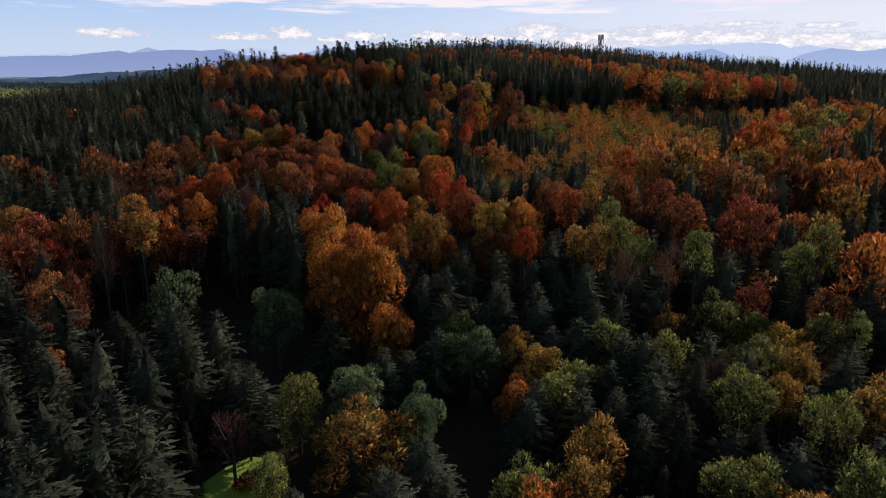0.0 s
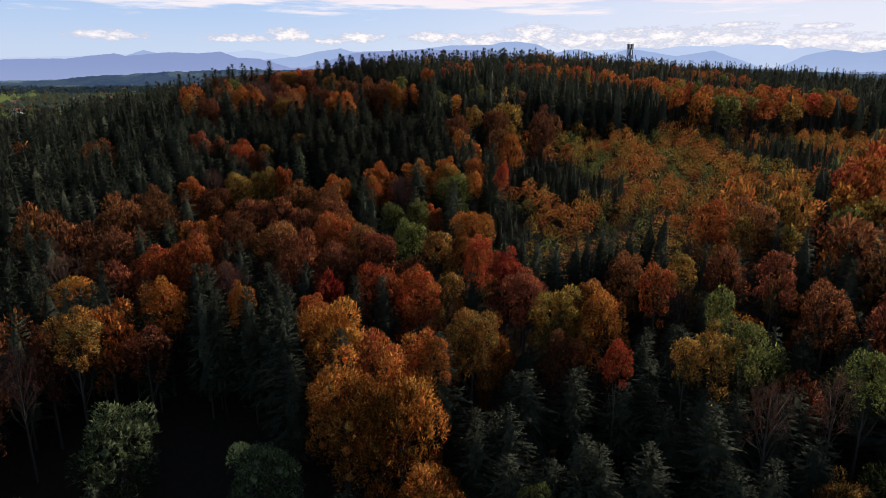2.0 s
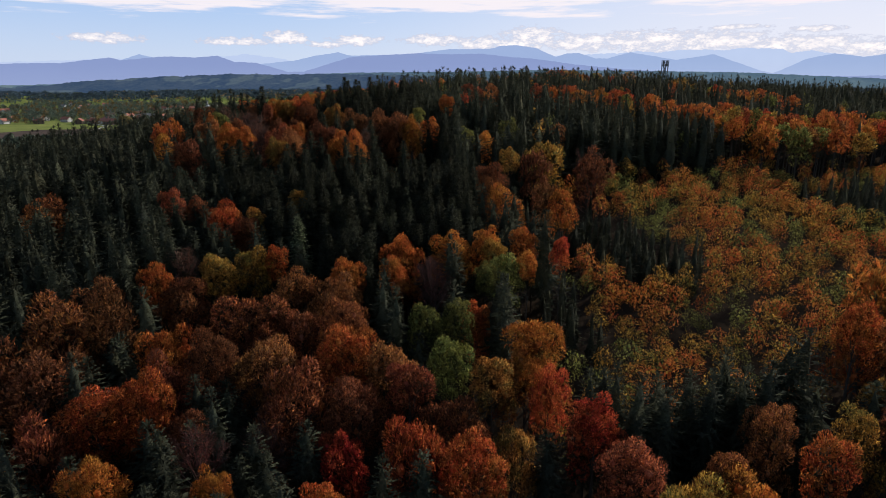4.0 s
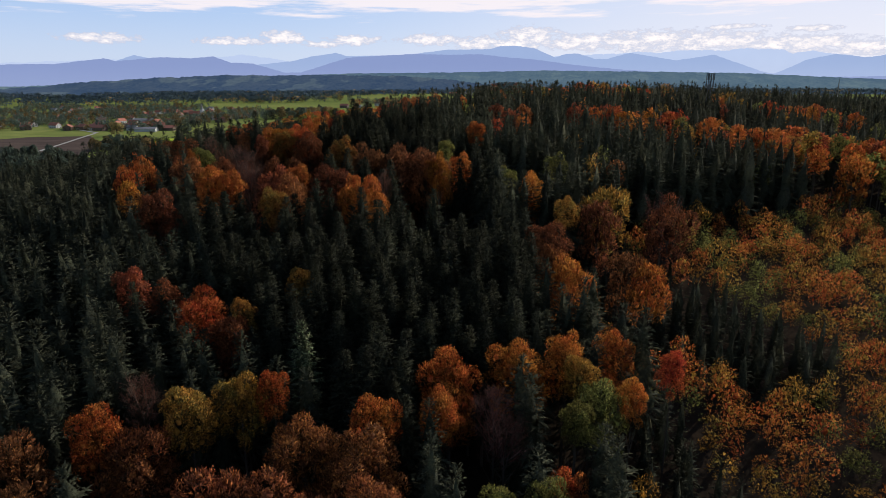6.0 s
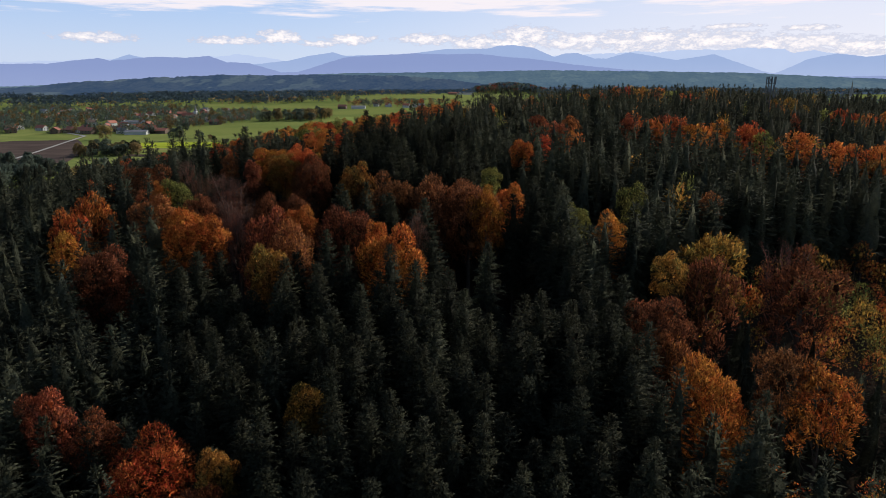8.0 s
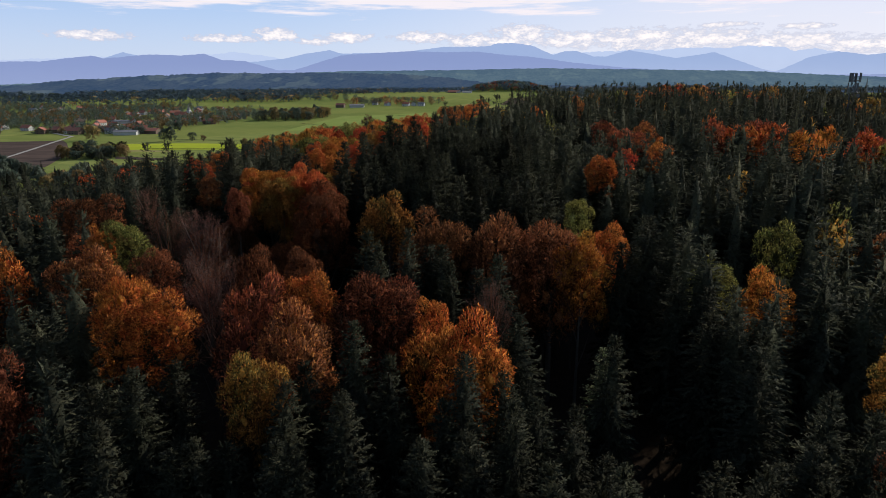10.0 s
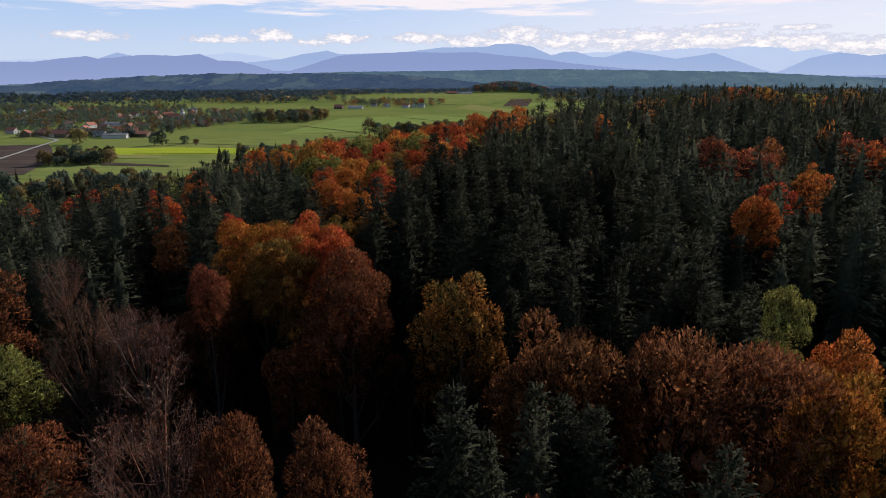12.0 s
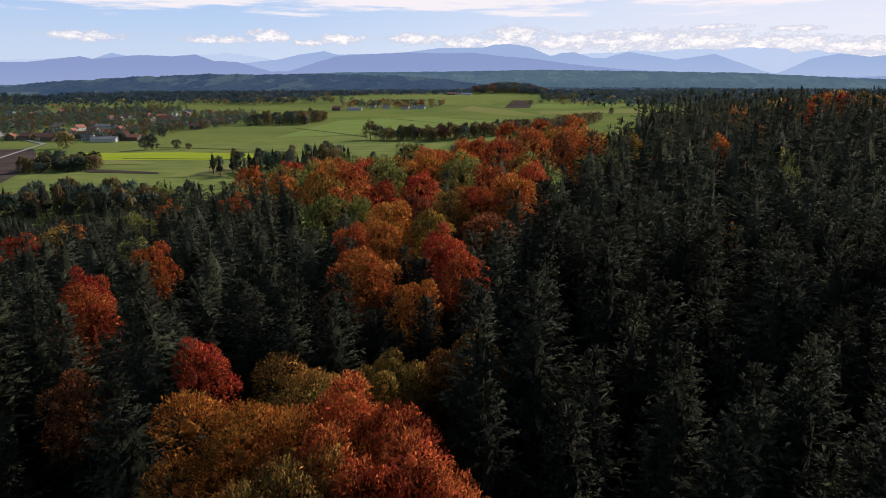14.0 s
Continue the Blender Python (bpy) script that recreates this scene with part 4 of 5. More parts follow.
for x, y, r, tall in ((-54, 94, 5.0, 18), (-65, 87, 5.2, 19), (-53, 77, 4.6, 17), (-72, 78, 5, 18), (-60, 101, 4.2, 17), (-46, 93, 3.4, 15), (22, 82, 3.4, 14), (30, 77, 3.6, 15), (36, 88, 3.4, 15), (40, 76, 3.0, 12)):
    lone_spruce(x, y, r, tall, broad_crowns[int(y) % 2], "broad dark spruce beside the garden", "spruces round the garden")
for x, y, r, tall in ((-38, 77, 1.6, 13), (-39.5, 74, 1.5, 9), (-33, 91, 1.5, 14), (-35, 92.5, 1.6, 13), (-14.5, 74.5, 1.2, 13), (26, 71, 1.8, 10)):
    lone_spruce(x, y, r, tall, slim_crowns[int(y) % 2], "slim columnar dark conifer in the garden", "columnar conifers of the garden")

# young plantation of beech, thick and low
YOUNG = [(27, 284), (60, 294), (92, 318), (134, 332), (185, 345), (200, 320), (150, 280), (115, 240), (88, 212), (66, 202), (58, 190), (36, 170), (18, 163), (-6, 164), (-11, 177), (-8, 193), (0, 207), (-12, 236), (-17, 250), (-2, 262)]
# open places round the garden at the foot of the hill
GLADES = [(-58, 108, 13), (-44, 112, 11), (-12, 84, 8), (2, 80, 8), (-33, 79, 5), (-30, 100, 9), (-16, 104, 7), (-28, 82, 4.5), (-22, 86, 4), (-16, 90, 4), (-31, 71, 6), (-27, 64, 6), (-36, 74, 4)]


def inside(x, y, outline):
    hit = np.zeros(np.shape(x), bool)
    for (x0, y0), (x1, y1) in zip(outline, outline[1:] + outline[:1]):
        if y0 != y1:
            hit ^= ((y0 > y) != (y1 > y)) & (x < (x1 - x0) * (y - y0) / (y1 - y0) + x0)
    return hit


def scatter(step, x0, x1, y0, y1, seed):
    rng = np.random.default_rng(seed)
    xs, ys = np.meshgrid(np.arange(x0, x1, step), np.arange(y0, y1, step * 0.9))
    xs = xs + (np.arange(xs.shape[0]) % 2)[:, None] * step * 0.5 + rng.uniform(-0.36, 0.36, xs.shape) * step
    ys = ys + rng.uniform(-0.36, 0.36, ys.shape) * step
    return xs.ravel(), ys.ravel()


def free(x, y, gap=0.95):
    ok = np.ones(len(x), bool)
    for tx, ty, tr in taken:
        ok &= np.hypot(x - tx, y - ty) > tr * gap + 0.6
    for cx, cy, cr in GLADES:
        ok &= np.hypot(x - cx, y - cy) > cr
    return ok


def in_sight(x, y):
    """The wedge of hill that the flight looks over."""
    return (np.abs(x + 0.12 * y) < 75 + 0.80 * np.maximum(y - 20, 0)) & (y > 40)


def rows_of(x, y, width, tall, rng):
    return np.stack([x, y, height(x, y), width, tall, rng.uniform(0, 6.28, len(x))], 1)


def patchy(x, y, scale, seed):
    """Smooth random value over the plan, about 0 to 1."""
    return 0.5 + 0.25 * (np.sin(x * scale + seed) + np.sin(y * scale * 1.27 + 2 * seed) * np.cos(x * scale * 0.6 - seed) + 0.6 * np.sin((x + y) * scale * 1.9 + 3 * seed))


broadleaf("willow", -58, 119, 5.0, 17.0, rng)
broadleaf("willow", -35, 111.5, 4.2, 18.0, rng)
# lower trees at the foot of the large beech
for colour, x, y, r, tall in (("rust", -87, 289.5, 3.8, 19.5), ("russet", -82.5, 292, 3.8, 20.5), ("rust", -72.5, 287, 3.4, 18.0)):
    broadleaf(colour, x, y, r, tall, rng)

# broadleaved trees that fill the stands
MIXES = {"mix_orange": ("orange", "gold", "orange", "orange", "rust", "olive", "gold", "crimson"), "mix_rust": ("rust", "russet", "orange", "russet", "rust", "bare", "crimson", "russet"),
         "mix_dull": ("russet", "bare", "olive", "rust", "bare", "gold", "orange", "rust"), "mix_green": ("olive", "gold", "olive", "olive", "orange", "olive", "gold", "bare")}
zone_rng = np.random.default_rng(77)
for kind, outline in OUTLINES:
    if kind in ("dark_gap", "spruces"):
        continue
    xs, ys = [p[0] for p in outline], [p[1] for p in outline]
    bx, by = scatter(6.6, min(xs), max(xs), min(ys), max(ys), len(taken))
    ok = inside(bx, by, outline)
    for other, shape in OUTLINES:
        if other in ("dark_gap", "spruces"):
            ok &= ~inside(bx, by, shape)
    for cx, cy, cr in GLADES:
        ok &= np.hypot(bx - cx, by - cy) > cr
    for x, y in zip(bx[ok], by[ok]):
        r = float(zone_rng.triangular(2.2, 3.2, 4.4) if y > 310 else zone_rng.triangular(2.4, 3.6, 5.6))
        if zone_rng.random() < (0.5 if kind in ("mix_green", "mix_dull") else 0.85) and all(math.hypot(x - t[0], y - t[1]) > 0.74 * (r + t[2]) for t in taken):
            mix = MIXES[kind]
            broadleaf(mix[int(zone_rng.integers(0, len(mix)))], float(x), float(y), r, float(zone_rng.uniform(12, 16) if kind == "mix_green" or (kind == "mix_dull" and y < 190) else zone_rng.uniform(23.0, 27.0) if y > 290 and x > -30 else zone_rng.uniform(18.5, 24.5) + (2.0 if 240 < y < 300 and x < -30 else 0)), zone_rng)

sx, sy = scatter(4.1, -330, 420, 45, 690, 11)
gap = passing(sx, sy)
thin = np.random.default_rng(3).random(len(sx))
keep = wooded(sx, sy) & in_sight(sx, sy) & free(sx, sy) & ~inside(sx, sy, YOUNG)
for kind, outline in OUTLINES:
    if kind == "dark_gap":
        keep &= ~inside(sx, sy, outline)
    elif kind not in ("mix_green", "mix_dull", "spruces"):
        keep &= ~inside(sx, sy, outline) | (thin < 0.26)
keep &= thin < np.where(sy < 132, np.where(sx < -38, 0.5, 0.42), 1.0) * np.where(gap < 75, 1.0, np.where(gap < 150, 0.74, np.where((sx > -60) & (sx < 120) & (sy < 480), 0.6, 0.34)))
sx, sy, gap = sx[keep], sy[keep], gap[keep]
rng = np.random.default_rng(21)
look_gap = nearest_view(sx, sy)
leafy = (gap > 75) & (rng.random(len(sx)) < np.where((sx > 10) & (sy < 175), 0.40, 0.035) * np.where(patchy(sx, sy, 0.03, 2.0) > 0.5, 1.3, 0.6))
grow = np.where((sy < 108) & (sx > -40), 0.62, np.where((sy > 312) & (sx < -66 + 0.4 * (sy - 312)), 0.95, np.where((sy < 150) & (sx > -12), 0.76, np.interp(sy, [120, 230, 300, 350, 400, 450], [1.0, 1.05, 1.14, 1.20, 1.23, 1.12]))))
grow = grow * np.where(sy > 150, np.interp(sx, [-175, -105], [0.78, 1.0]), 1.0)

# spruces: those that the flight passes nearest are things of their own
spruces = np.flatnonzero(~leafy)
order = spruces[np.argsort(look_gap[spruces])]
for k in order[:280]:
    wide, tall = rng.uniform(1.15, 1.5) * (1.25 if sy[k] < 132 else 1.0), rng.uniform(0.94, 1.16) * grow[k]
    tree = thing("spruce_tree", float(sx[k]), float(sy[k]), float(height(sx[k], sy[k])), "dark green spruce tree in the dense forest", "tree", "spruces of the hill", float(rng.uniform(0, 360)), (wide, wide, tall))
    part("trunk", spruce_stem, tree)
    part("crown", near_crowns[int(rng.integers(0, 5))], tree)
rest = order[280:]


def wood(name, label, protos, who, mat, wide, tall, rng):
    """The mass of trees beyond those counted one by one."""
    pick = rng.integers(0, len(protos), len(who))
    pieces = [plant(p, rows_of(sx[who[pick == k]], sy[who[pick == k]], rng.uniform(*wide, (pick == k).sum()) * np.where(sy[who[pick == k]] < 132, 1.25, 1.0), rng.uniform(*tall, (pick == k).sum()) * grow[who[pick == k]], rng)) for k, p in enumerate(protos)]
    whole = merge(pieces)
    me = tri_mesh(name, *whole[:2], mat, normals=whole[2] if len(whole) == 3 else None)
    return tagged(new(name, me), label, "forest", kind="stuff")


near, mid, far = rest[look_gap[rest] < 88], rest[(look_gap[rest] >= 88) & (look_gap[rest] < 190)], rest[look_gap[rest] >= 190]
wood("spruce_forest", "dense dark green spruces below the flight", [spruce_proto(70 + k, 24, 8, 3, 1.1) for k in range(6)], near, LEAF["needle"], (1.15, 1.55), (0.84, 1.14), rng)
wood("spruce_forest", "dense dark green spruce forest on the hillside", [spruce_proto(80 + k, 17, 7, 2, 1.35) for k in range(6)], mid, LEAF["needle"], (1.15, 1.6), (0.84, 1.12), rng)
wood("distant_spruce_forest", "dark spruce forest on the far hilltop", [spruce_proto(90 + k, 10, 5, 1, 1.8) for k in range(3)], far, LEAF["needle"], (1.15, 1.6), (0.86, 1.12), rng)
stems = np.concatenate([near, mid, far[gap[far] < 190]])
wood("spruce_stems", "bare straight stems of the spruce forest", [tube([(0, 0, -1), (0, 0, 13)], [0.22, 0.06], 3)], stems, BARK, (1.0, 1.0), (0.9, 1.0), rng)
leaves = np.flatnonzero(leafy)
for colour, share in (("olive", (0.0, 0.34)), ("gold", (0.34, 0.62)), ("orange", (0.62, 0.82)), ("rust", (0.82, 1.0))):
    roll = np.random.default_rng(5).random(len(leaves))
    who = leaves[(roll >= share[0]) & (roll < share[1])]
    wood("mixed_wood", "scattered small " + colour + " broadleaved trees among spruces", [leafy_proto(100 + k, 7, 260, 1.5, 0.45) for k in range(3)], who, LEAF[colour], (0.5, 0.85), (0.72, 0.98), rng)

# the plantation itself
yx, yy = scatter(4.3, -20, 210, 160, 350, 31)
keep = inside(yx, yy, YOUNG) & free(yx, yy, 0.9)
yx, yy = yx[keep], yy[keep]
dark = (patchy(yx, yy, 0.06, 1.3) + 0.10 * (np.hypot(yx - 42, yy - 205) < 26)) > 0.74
sx, sy, grow = yx, yy, np.ones(len(yx))
shade = patchy(yx, yy, 0.21, 4.0) + np.random.default_rng(8).uniform(-0.35, 0.35, len(yx))
wood("young_beech_plantation", "young orange and yellow beeches in a dense thicket", [leafy_proto(120 + k, 8, 430, 0.95, 0.44) for k in range(4)], np.flatnonzero(~dark & (shade > 0.56)), LEAF["young"], (0.36, 0.56), (0.28, 0.62), rng)
wood("young_maple_plantation", "young golden yellow trees in the thicket", [leafy_proto(125 + k, 8, 430, 0.95, 0.44) for k in range(4)], np.flatnonzero(~dark & (shade <= 0.56) & (shade > 0.32)), LEAF["gold"], (0.36, 0.56), (0.28, 0.60), rng)
wood("young_oak_plantation", "young olive green trees in the thicket", [leafy_proto(130 + k, 8, 430, 0.95, 0.44) for k in range(4)], np.flatnonzero(~dark & (shade <= 0.32)), LEAF["olive"], (0.34, 0.54), (0.26, 0.50), rng)
wood("young_spruce_plantation", "young dark spruces in the thicket", [spruce_proto(140 + k, 11, 6, 2, 1.2, 0.05) for k in range(3)], np.flatnonzero(dark), LEAF["needle"], (0.6, 0.85), (0.42, 0.62), rng)

# ---- the plain ----
def far_crown(seed, sprays=60):
    """A field tree 12 m high and 10 m across, leafy almost to the ground."""
    v, t, m = leafy_proto(seed, 6 if sprays > 30 else 3, sprays, 2.6 if sprays > 30 else 3.6, 0.6, 0.12)
    v = (v - [0, 0, 8.0]) * [0.9, 0.9, 0.86]
    stem = tube([(0, 0, -0.5), (0, 0, 4)], [0.35, 0.25], 4)
    return merge([(v, t, m), (*stem, unit(stem[0] * [1, 1, 0]))])


def far_trees(name, label, x, y, mat, wide, tall, seed, sprays=60):
    rng = np.random.default_rng(seed)
    pick = rng.integers(0, 3, len(x))
    pieces = []
    for k in range(3):
        w = pick == k
        if w.any():
            pieces.append(plant(far_crown(seed * 3 + k, sprays), rows_of(x[w], y[w], rng.uniform(*wide, w.sum()), rng.uniform(*tall, w.sum()), rng)))
    v, t, m = merge(pieces)
    return tagged(new(name, tri_mesh(name, v, t, mat, normals=m)), label, "trees", kind="stuff")


VILLAGE = [(-800, 1075), (-470, 1065), (-430, 1250), (-395, 1420), (-420, 1520), (-620, 1820), (-1150, 1850), (-1000, 1350)]
vx, vy = scatter(17, -1150, -390, 1065, 1850, 51)
k = inside(vx, vy, VILLAGE) & (patchy(vx, vy, 0.018, 3.0) > 0.36) & ~((np.abs(vy - 1650) < 42) & (np.abs(vx + 600) < 210))
vx, vy = vx[k], vy[k]
tint = np.random.default_rng(52).random(len(vx))
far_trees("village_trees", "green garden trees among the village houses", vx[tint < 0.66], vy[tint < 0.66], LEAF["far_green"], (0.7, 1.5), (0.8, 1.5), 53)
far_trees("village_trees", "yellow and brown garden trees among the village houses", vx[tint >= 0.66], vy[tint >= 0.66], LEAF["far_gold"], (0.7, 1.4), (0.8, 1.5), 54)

# belts of woodland across the plain, thicker with distance
wx, wy = scatter(38, -2900, 2700, 1900, 4150, 61)
belt = patchy(wx * 0.35, wy, 0.0105, 5.0)
k = (belt > np.interp(wy, [1900, 2600, 3300, 4100], [0.60, 0.47, 0.30, 0.10])) & (np.abs(wx) < 250 + wy * 0.72)
k &= ~((np.hypot((wx + 60) / 430, (wy - 2450) / 480) < 1) & (wy < 2930))
wx, wy = wx[k], wy[k]
tint = np.random.default_rng(62).random(len(wx))
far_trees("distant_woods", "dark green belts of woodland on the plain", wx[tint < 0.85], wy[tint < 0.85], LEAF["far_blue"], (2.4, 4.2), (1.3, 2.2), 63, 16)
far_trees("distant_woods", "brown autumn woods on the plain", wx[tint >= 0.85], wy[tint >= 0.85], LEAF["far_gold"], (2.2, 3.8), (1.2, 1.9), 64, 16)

def field_crown(seed, mat):
    v, t, m = leafy_proto(seed, 12, 520, 1.5, 0.5, 0.15)
    return tri_mesh("crown", v, t, mat, normals=m)


far_meshes = {(c, k): field_crown(200 + k, LEAF[c]) for c in ("far_green", "far_gold", "rust", "needle") for k in range(2)}
far_meshes.update({("bare", k): tri_mesh("crown", *broadleaf_crown(205 + k, 900, 2.4, 0.06, 0.9, 0.9, 0.4), LEAF["bare"]) for k in range(2)})
spruce_far = [spruce_mesh(LEAF["needle"], 210 + k, 8, 5, 1, 1.5) for k in range(2)]
plain_rng = np.random.default_rng(70)


def field_tree(kind, x, y, tall, wide, label, group):
    """A single tree out on the plain; wide is its crown radius."""
    z = float(height(x, y))
    if kind == "spruce":
        tree = thing("spruce_tree", x, y, z, label, "tree", group, float(plain_rng.uniform(0, 360)), (wide / 3, wide / 3, tall / 22))
        part("trunk", spruce_stem, tree)
        part("crown", spruce_far[int(plain_rng.integers(0, 2))], tree)
    else:
        tree = thing("field_tree", x, y, z - 3.5 * tall / 22, label, "tree", group, float(plain_rng.uniform(0, 360)), (wide / 4.6, wide / 4.6, tall / 18.5))
        part("trunk", trunks[int(plain_rng.integers(0, 3))], tree)
        part("crown", far_meshes[kind, int(plain_rng.integers(0, 2))], tree).matrix_basis = Matrix.Translation((0, 0, -9.5)) @ Matrix.Diagonal((1, 1, 1.45, 1))


def clump(outline, step, kinds, tall, wide, label, group, seed):
    xs, ys = [p[0] for p in outline], [p[1] for p in outline]
    cx, cy = scatter(step, min(xs) - step, max(xs) + step, min(ys) - step, max(ys) + step, seed)
    ok = inside(cx, cy, outline)
    for x, y in zip(cx[ok], cy[ok]):
        field_tree(kinds[int(plain_rng.integers(0, len(kinds)))], float(x), float(y), float(plain_rng.uniform(*tall)), float(plain_rng.uniform(*wide)), label, group)


clump([(-418, 790), (-376, 794), (-362, 820), (-384, 850), (-420, 838)], 10, ("far_green", "far_green", "far_gold", "needle"), (9, 15), (4.5, 6.5), "dark green tree of a copse in the fields", "copse in the fields", 71)
clump([(-258, 778), (-212, 786), (-172, 812), (-150, 880), (-176, 900), (-214, 850), (-258, 820)], 12, ("spruce", "spruce", "far_green", "far_gold"), (13, 20), (3.5, 6), "tree of a dark grove at the meadow's edge", "grove at the meadow edge", 72)
clump([(-140, 1060), (-60, 1060), (30, 1160), (75, 1230), (40, 1250), (-50, 1110), (-140, 1090)], 13, ("far_green", "far_gold", "bare", "far_gold"), (13, 20), (5, 8), "tree of a hedgerow between two meadows", "hedgerow between meadows", 73)
clump([(-395, 1330), (-300, 1345), (-275, 1480), (-320, 1510), (-370, 1420)], 19, ("far_gold", "far_gold", "far_green"), (15, 22), (6, 9), "yellowing tree of a field wood", "field wood by the village", 74)
clump([(-312, 588), (-222, 600), (-212, 642), (-302, 652)], 11, ("far_green", "spruce", "far_green", "far_gold"), (13, 21), (4, 7), "dark tree below the wooded brow", "trees below the brow", 85)
clump([(-470, 600), (-330, 560), (-320, 640), (-440, 690)], 13, ("far_green", "spruce", "far_green"), (14, 20), (4, 7), "dark tree at the foot of the hill", "trees at the foot of the hill", 78)


def far_clump(outline, step, mats, tall, wide, name, label, seed):
    """A wood or hedge too far off to tell its trees apart: metres of height and crown radius."""
    xs, ys = [p[0] for p in outline], [p[1] for p in outline]
    cx, cy = scatter(step, min(xs) - step, max(xs) + step, min(ys) - step, max(ys) + step, seed)
    ok = inside(cx, cy, outline)
    cx, cy = cx[ok], cy[ok]
    roll = np.random.default_rng(seed).integers(0, len(mats), len(cx))
    for k, mat in enumerate(mats):
        if (roll == k).any():
            far_trees(name, label, cx[roll == k], cy[roll == k], LEAF[mat], (wide[0] / 4.5, wide[1] / 4.5), (tall[0] / 12, tall[1] / 12), seed + k)


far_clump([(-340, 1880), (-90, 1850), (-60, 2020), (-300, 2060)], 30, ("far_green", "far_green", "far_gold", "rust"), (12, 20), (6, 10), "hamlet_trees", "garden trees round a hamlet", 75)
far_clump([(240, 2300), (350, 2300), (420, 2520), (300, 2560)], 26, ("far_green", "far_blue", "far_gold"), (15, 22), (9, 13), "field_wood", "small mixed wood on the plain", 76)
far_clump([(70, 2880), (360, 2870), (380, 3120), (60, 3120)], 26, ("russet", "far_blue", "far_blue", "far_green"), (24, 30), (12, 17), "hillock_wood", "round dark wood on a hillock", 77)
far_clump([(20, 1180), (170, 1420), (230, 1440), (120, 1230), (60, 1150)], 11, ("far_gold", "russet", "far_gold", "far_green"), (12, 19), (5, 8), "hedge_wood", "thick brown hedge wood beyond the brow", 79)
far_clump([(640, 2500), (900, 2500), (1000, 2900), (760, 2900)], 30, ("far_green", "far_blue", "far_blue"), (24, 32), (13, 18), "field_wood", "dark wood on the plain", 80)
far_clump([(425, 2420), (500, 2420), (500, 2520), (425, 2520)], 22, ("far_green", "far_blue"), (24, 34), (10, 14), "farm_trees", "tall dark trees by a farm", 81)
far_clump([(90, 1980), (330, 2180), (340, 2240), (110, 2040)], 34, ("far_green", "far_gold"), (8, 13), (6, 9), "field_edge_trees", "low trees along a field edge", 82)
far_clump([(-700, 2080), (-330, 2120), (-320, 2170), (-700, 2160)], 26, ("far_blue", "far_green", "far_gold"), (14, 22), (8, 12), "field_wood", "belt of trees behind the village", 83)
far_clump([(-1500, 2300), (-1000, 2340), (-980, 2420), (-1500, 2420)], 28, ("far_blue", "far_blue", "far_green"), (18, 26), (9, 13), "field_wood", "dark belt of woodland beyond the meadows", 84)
for kind, x, y, tall, wide, label in (("bare", -160, 1083, 24, 10, "tall bare tree alone in the meadow"), ("far_green", -147, 1085, 17, 8, "round green tree beside a bare one"),
                                      ("far_green", -394, 968, 15, 6.5, "round green tree alone in the fields"), ("far_green", -387, 972, 17, 7, "round green tree alone in the fields"),
                                      ("far_green", -364, 980, 11, 5, "small round tree alone in the fields"), ("far_gold", -490, 985, 20, 8, "yellowing tree at the end of the track"),
                                      ("far_green", -135, 878, 9, 3.5, "small bush at the edge of the meadow"), ("bare", -346, 968, 8, 3.5, "small bare tree in the fields"),
                                      ("far_green", 290, 1640, 14, 6, "single tree in a far meadow"), ("spruce", 470, 1700, 26, 5, "slim dark spruce alone in a meadow"),
                                      ("far_green", -470, 1072, 10, 5, "round bush beside a barn"), ("far_green", -440, 1120, 12, 6, "round tree beside a barn")):
    field_tree(kind, x, y, tall, wide, label, "single trees in the fields")


def box(bm, x0, x1, y0, y1, z0, z1):
    vs = [bm.verts.new(p) for p in ((x0, y0, z0), (x1, y0, z0), (x1, y1, z0), (x0, y1, z0), (x0, y0, z1), (x1, y0, z1), (x1, y1, z1), (x0, y1, z1))]
    for f in ((0, 3, 2, 1), (4, 5, 6, 7), (0, 1, 5, 4), (1, 2, 6, 5), (2, 3, 7, 6), (3, 0, 4, 7)):
        bm.faces.new([vs[i] for i in f])


def to_mesh(name, bm, mat):
    me = bpy.data.meshes.new(name)
    bm.to_mesh(me)
    bm.free()
    me.materials.append(mat)
    return me


house_meshes = {}


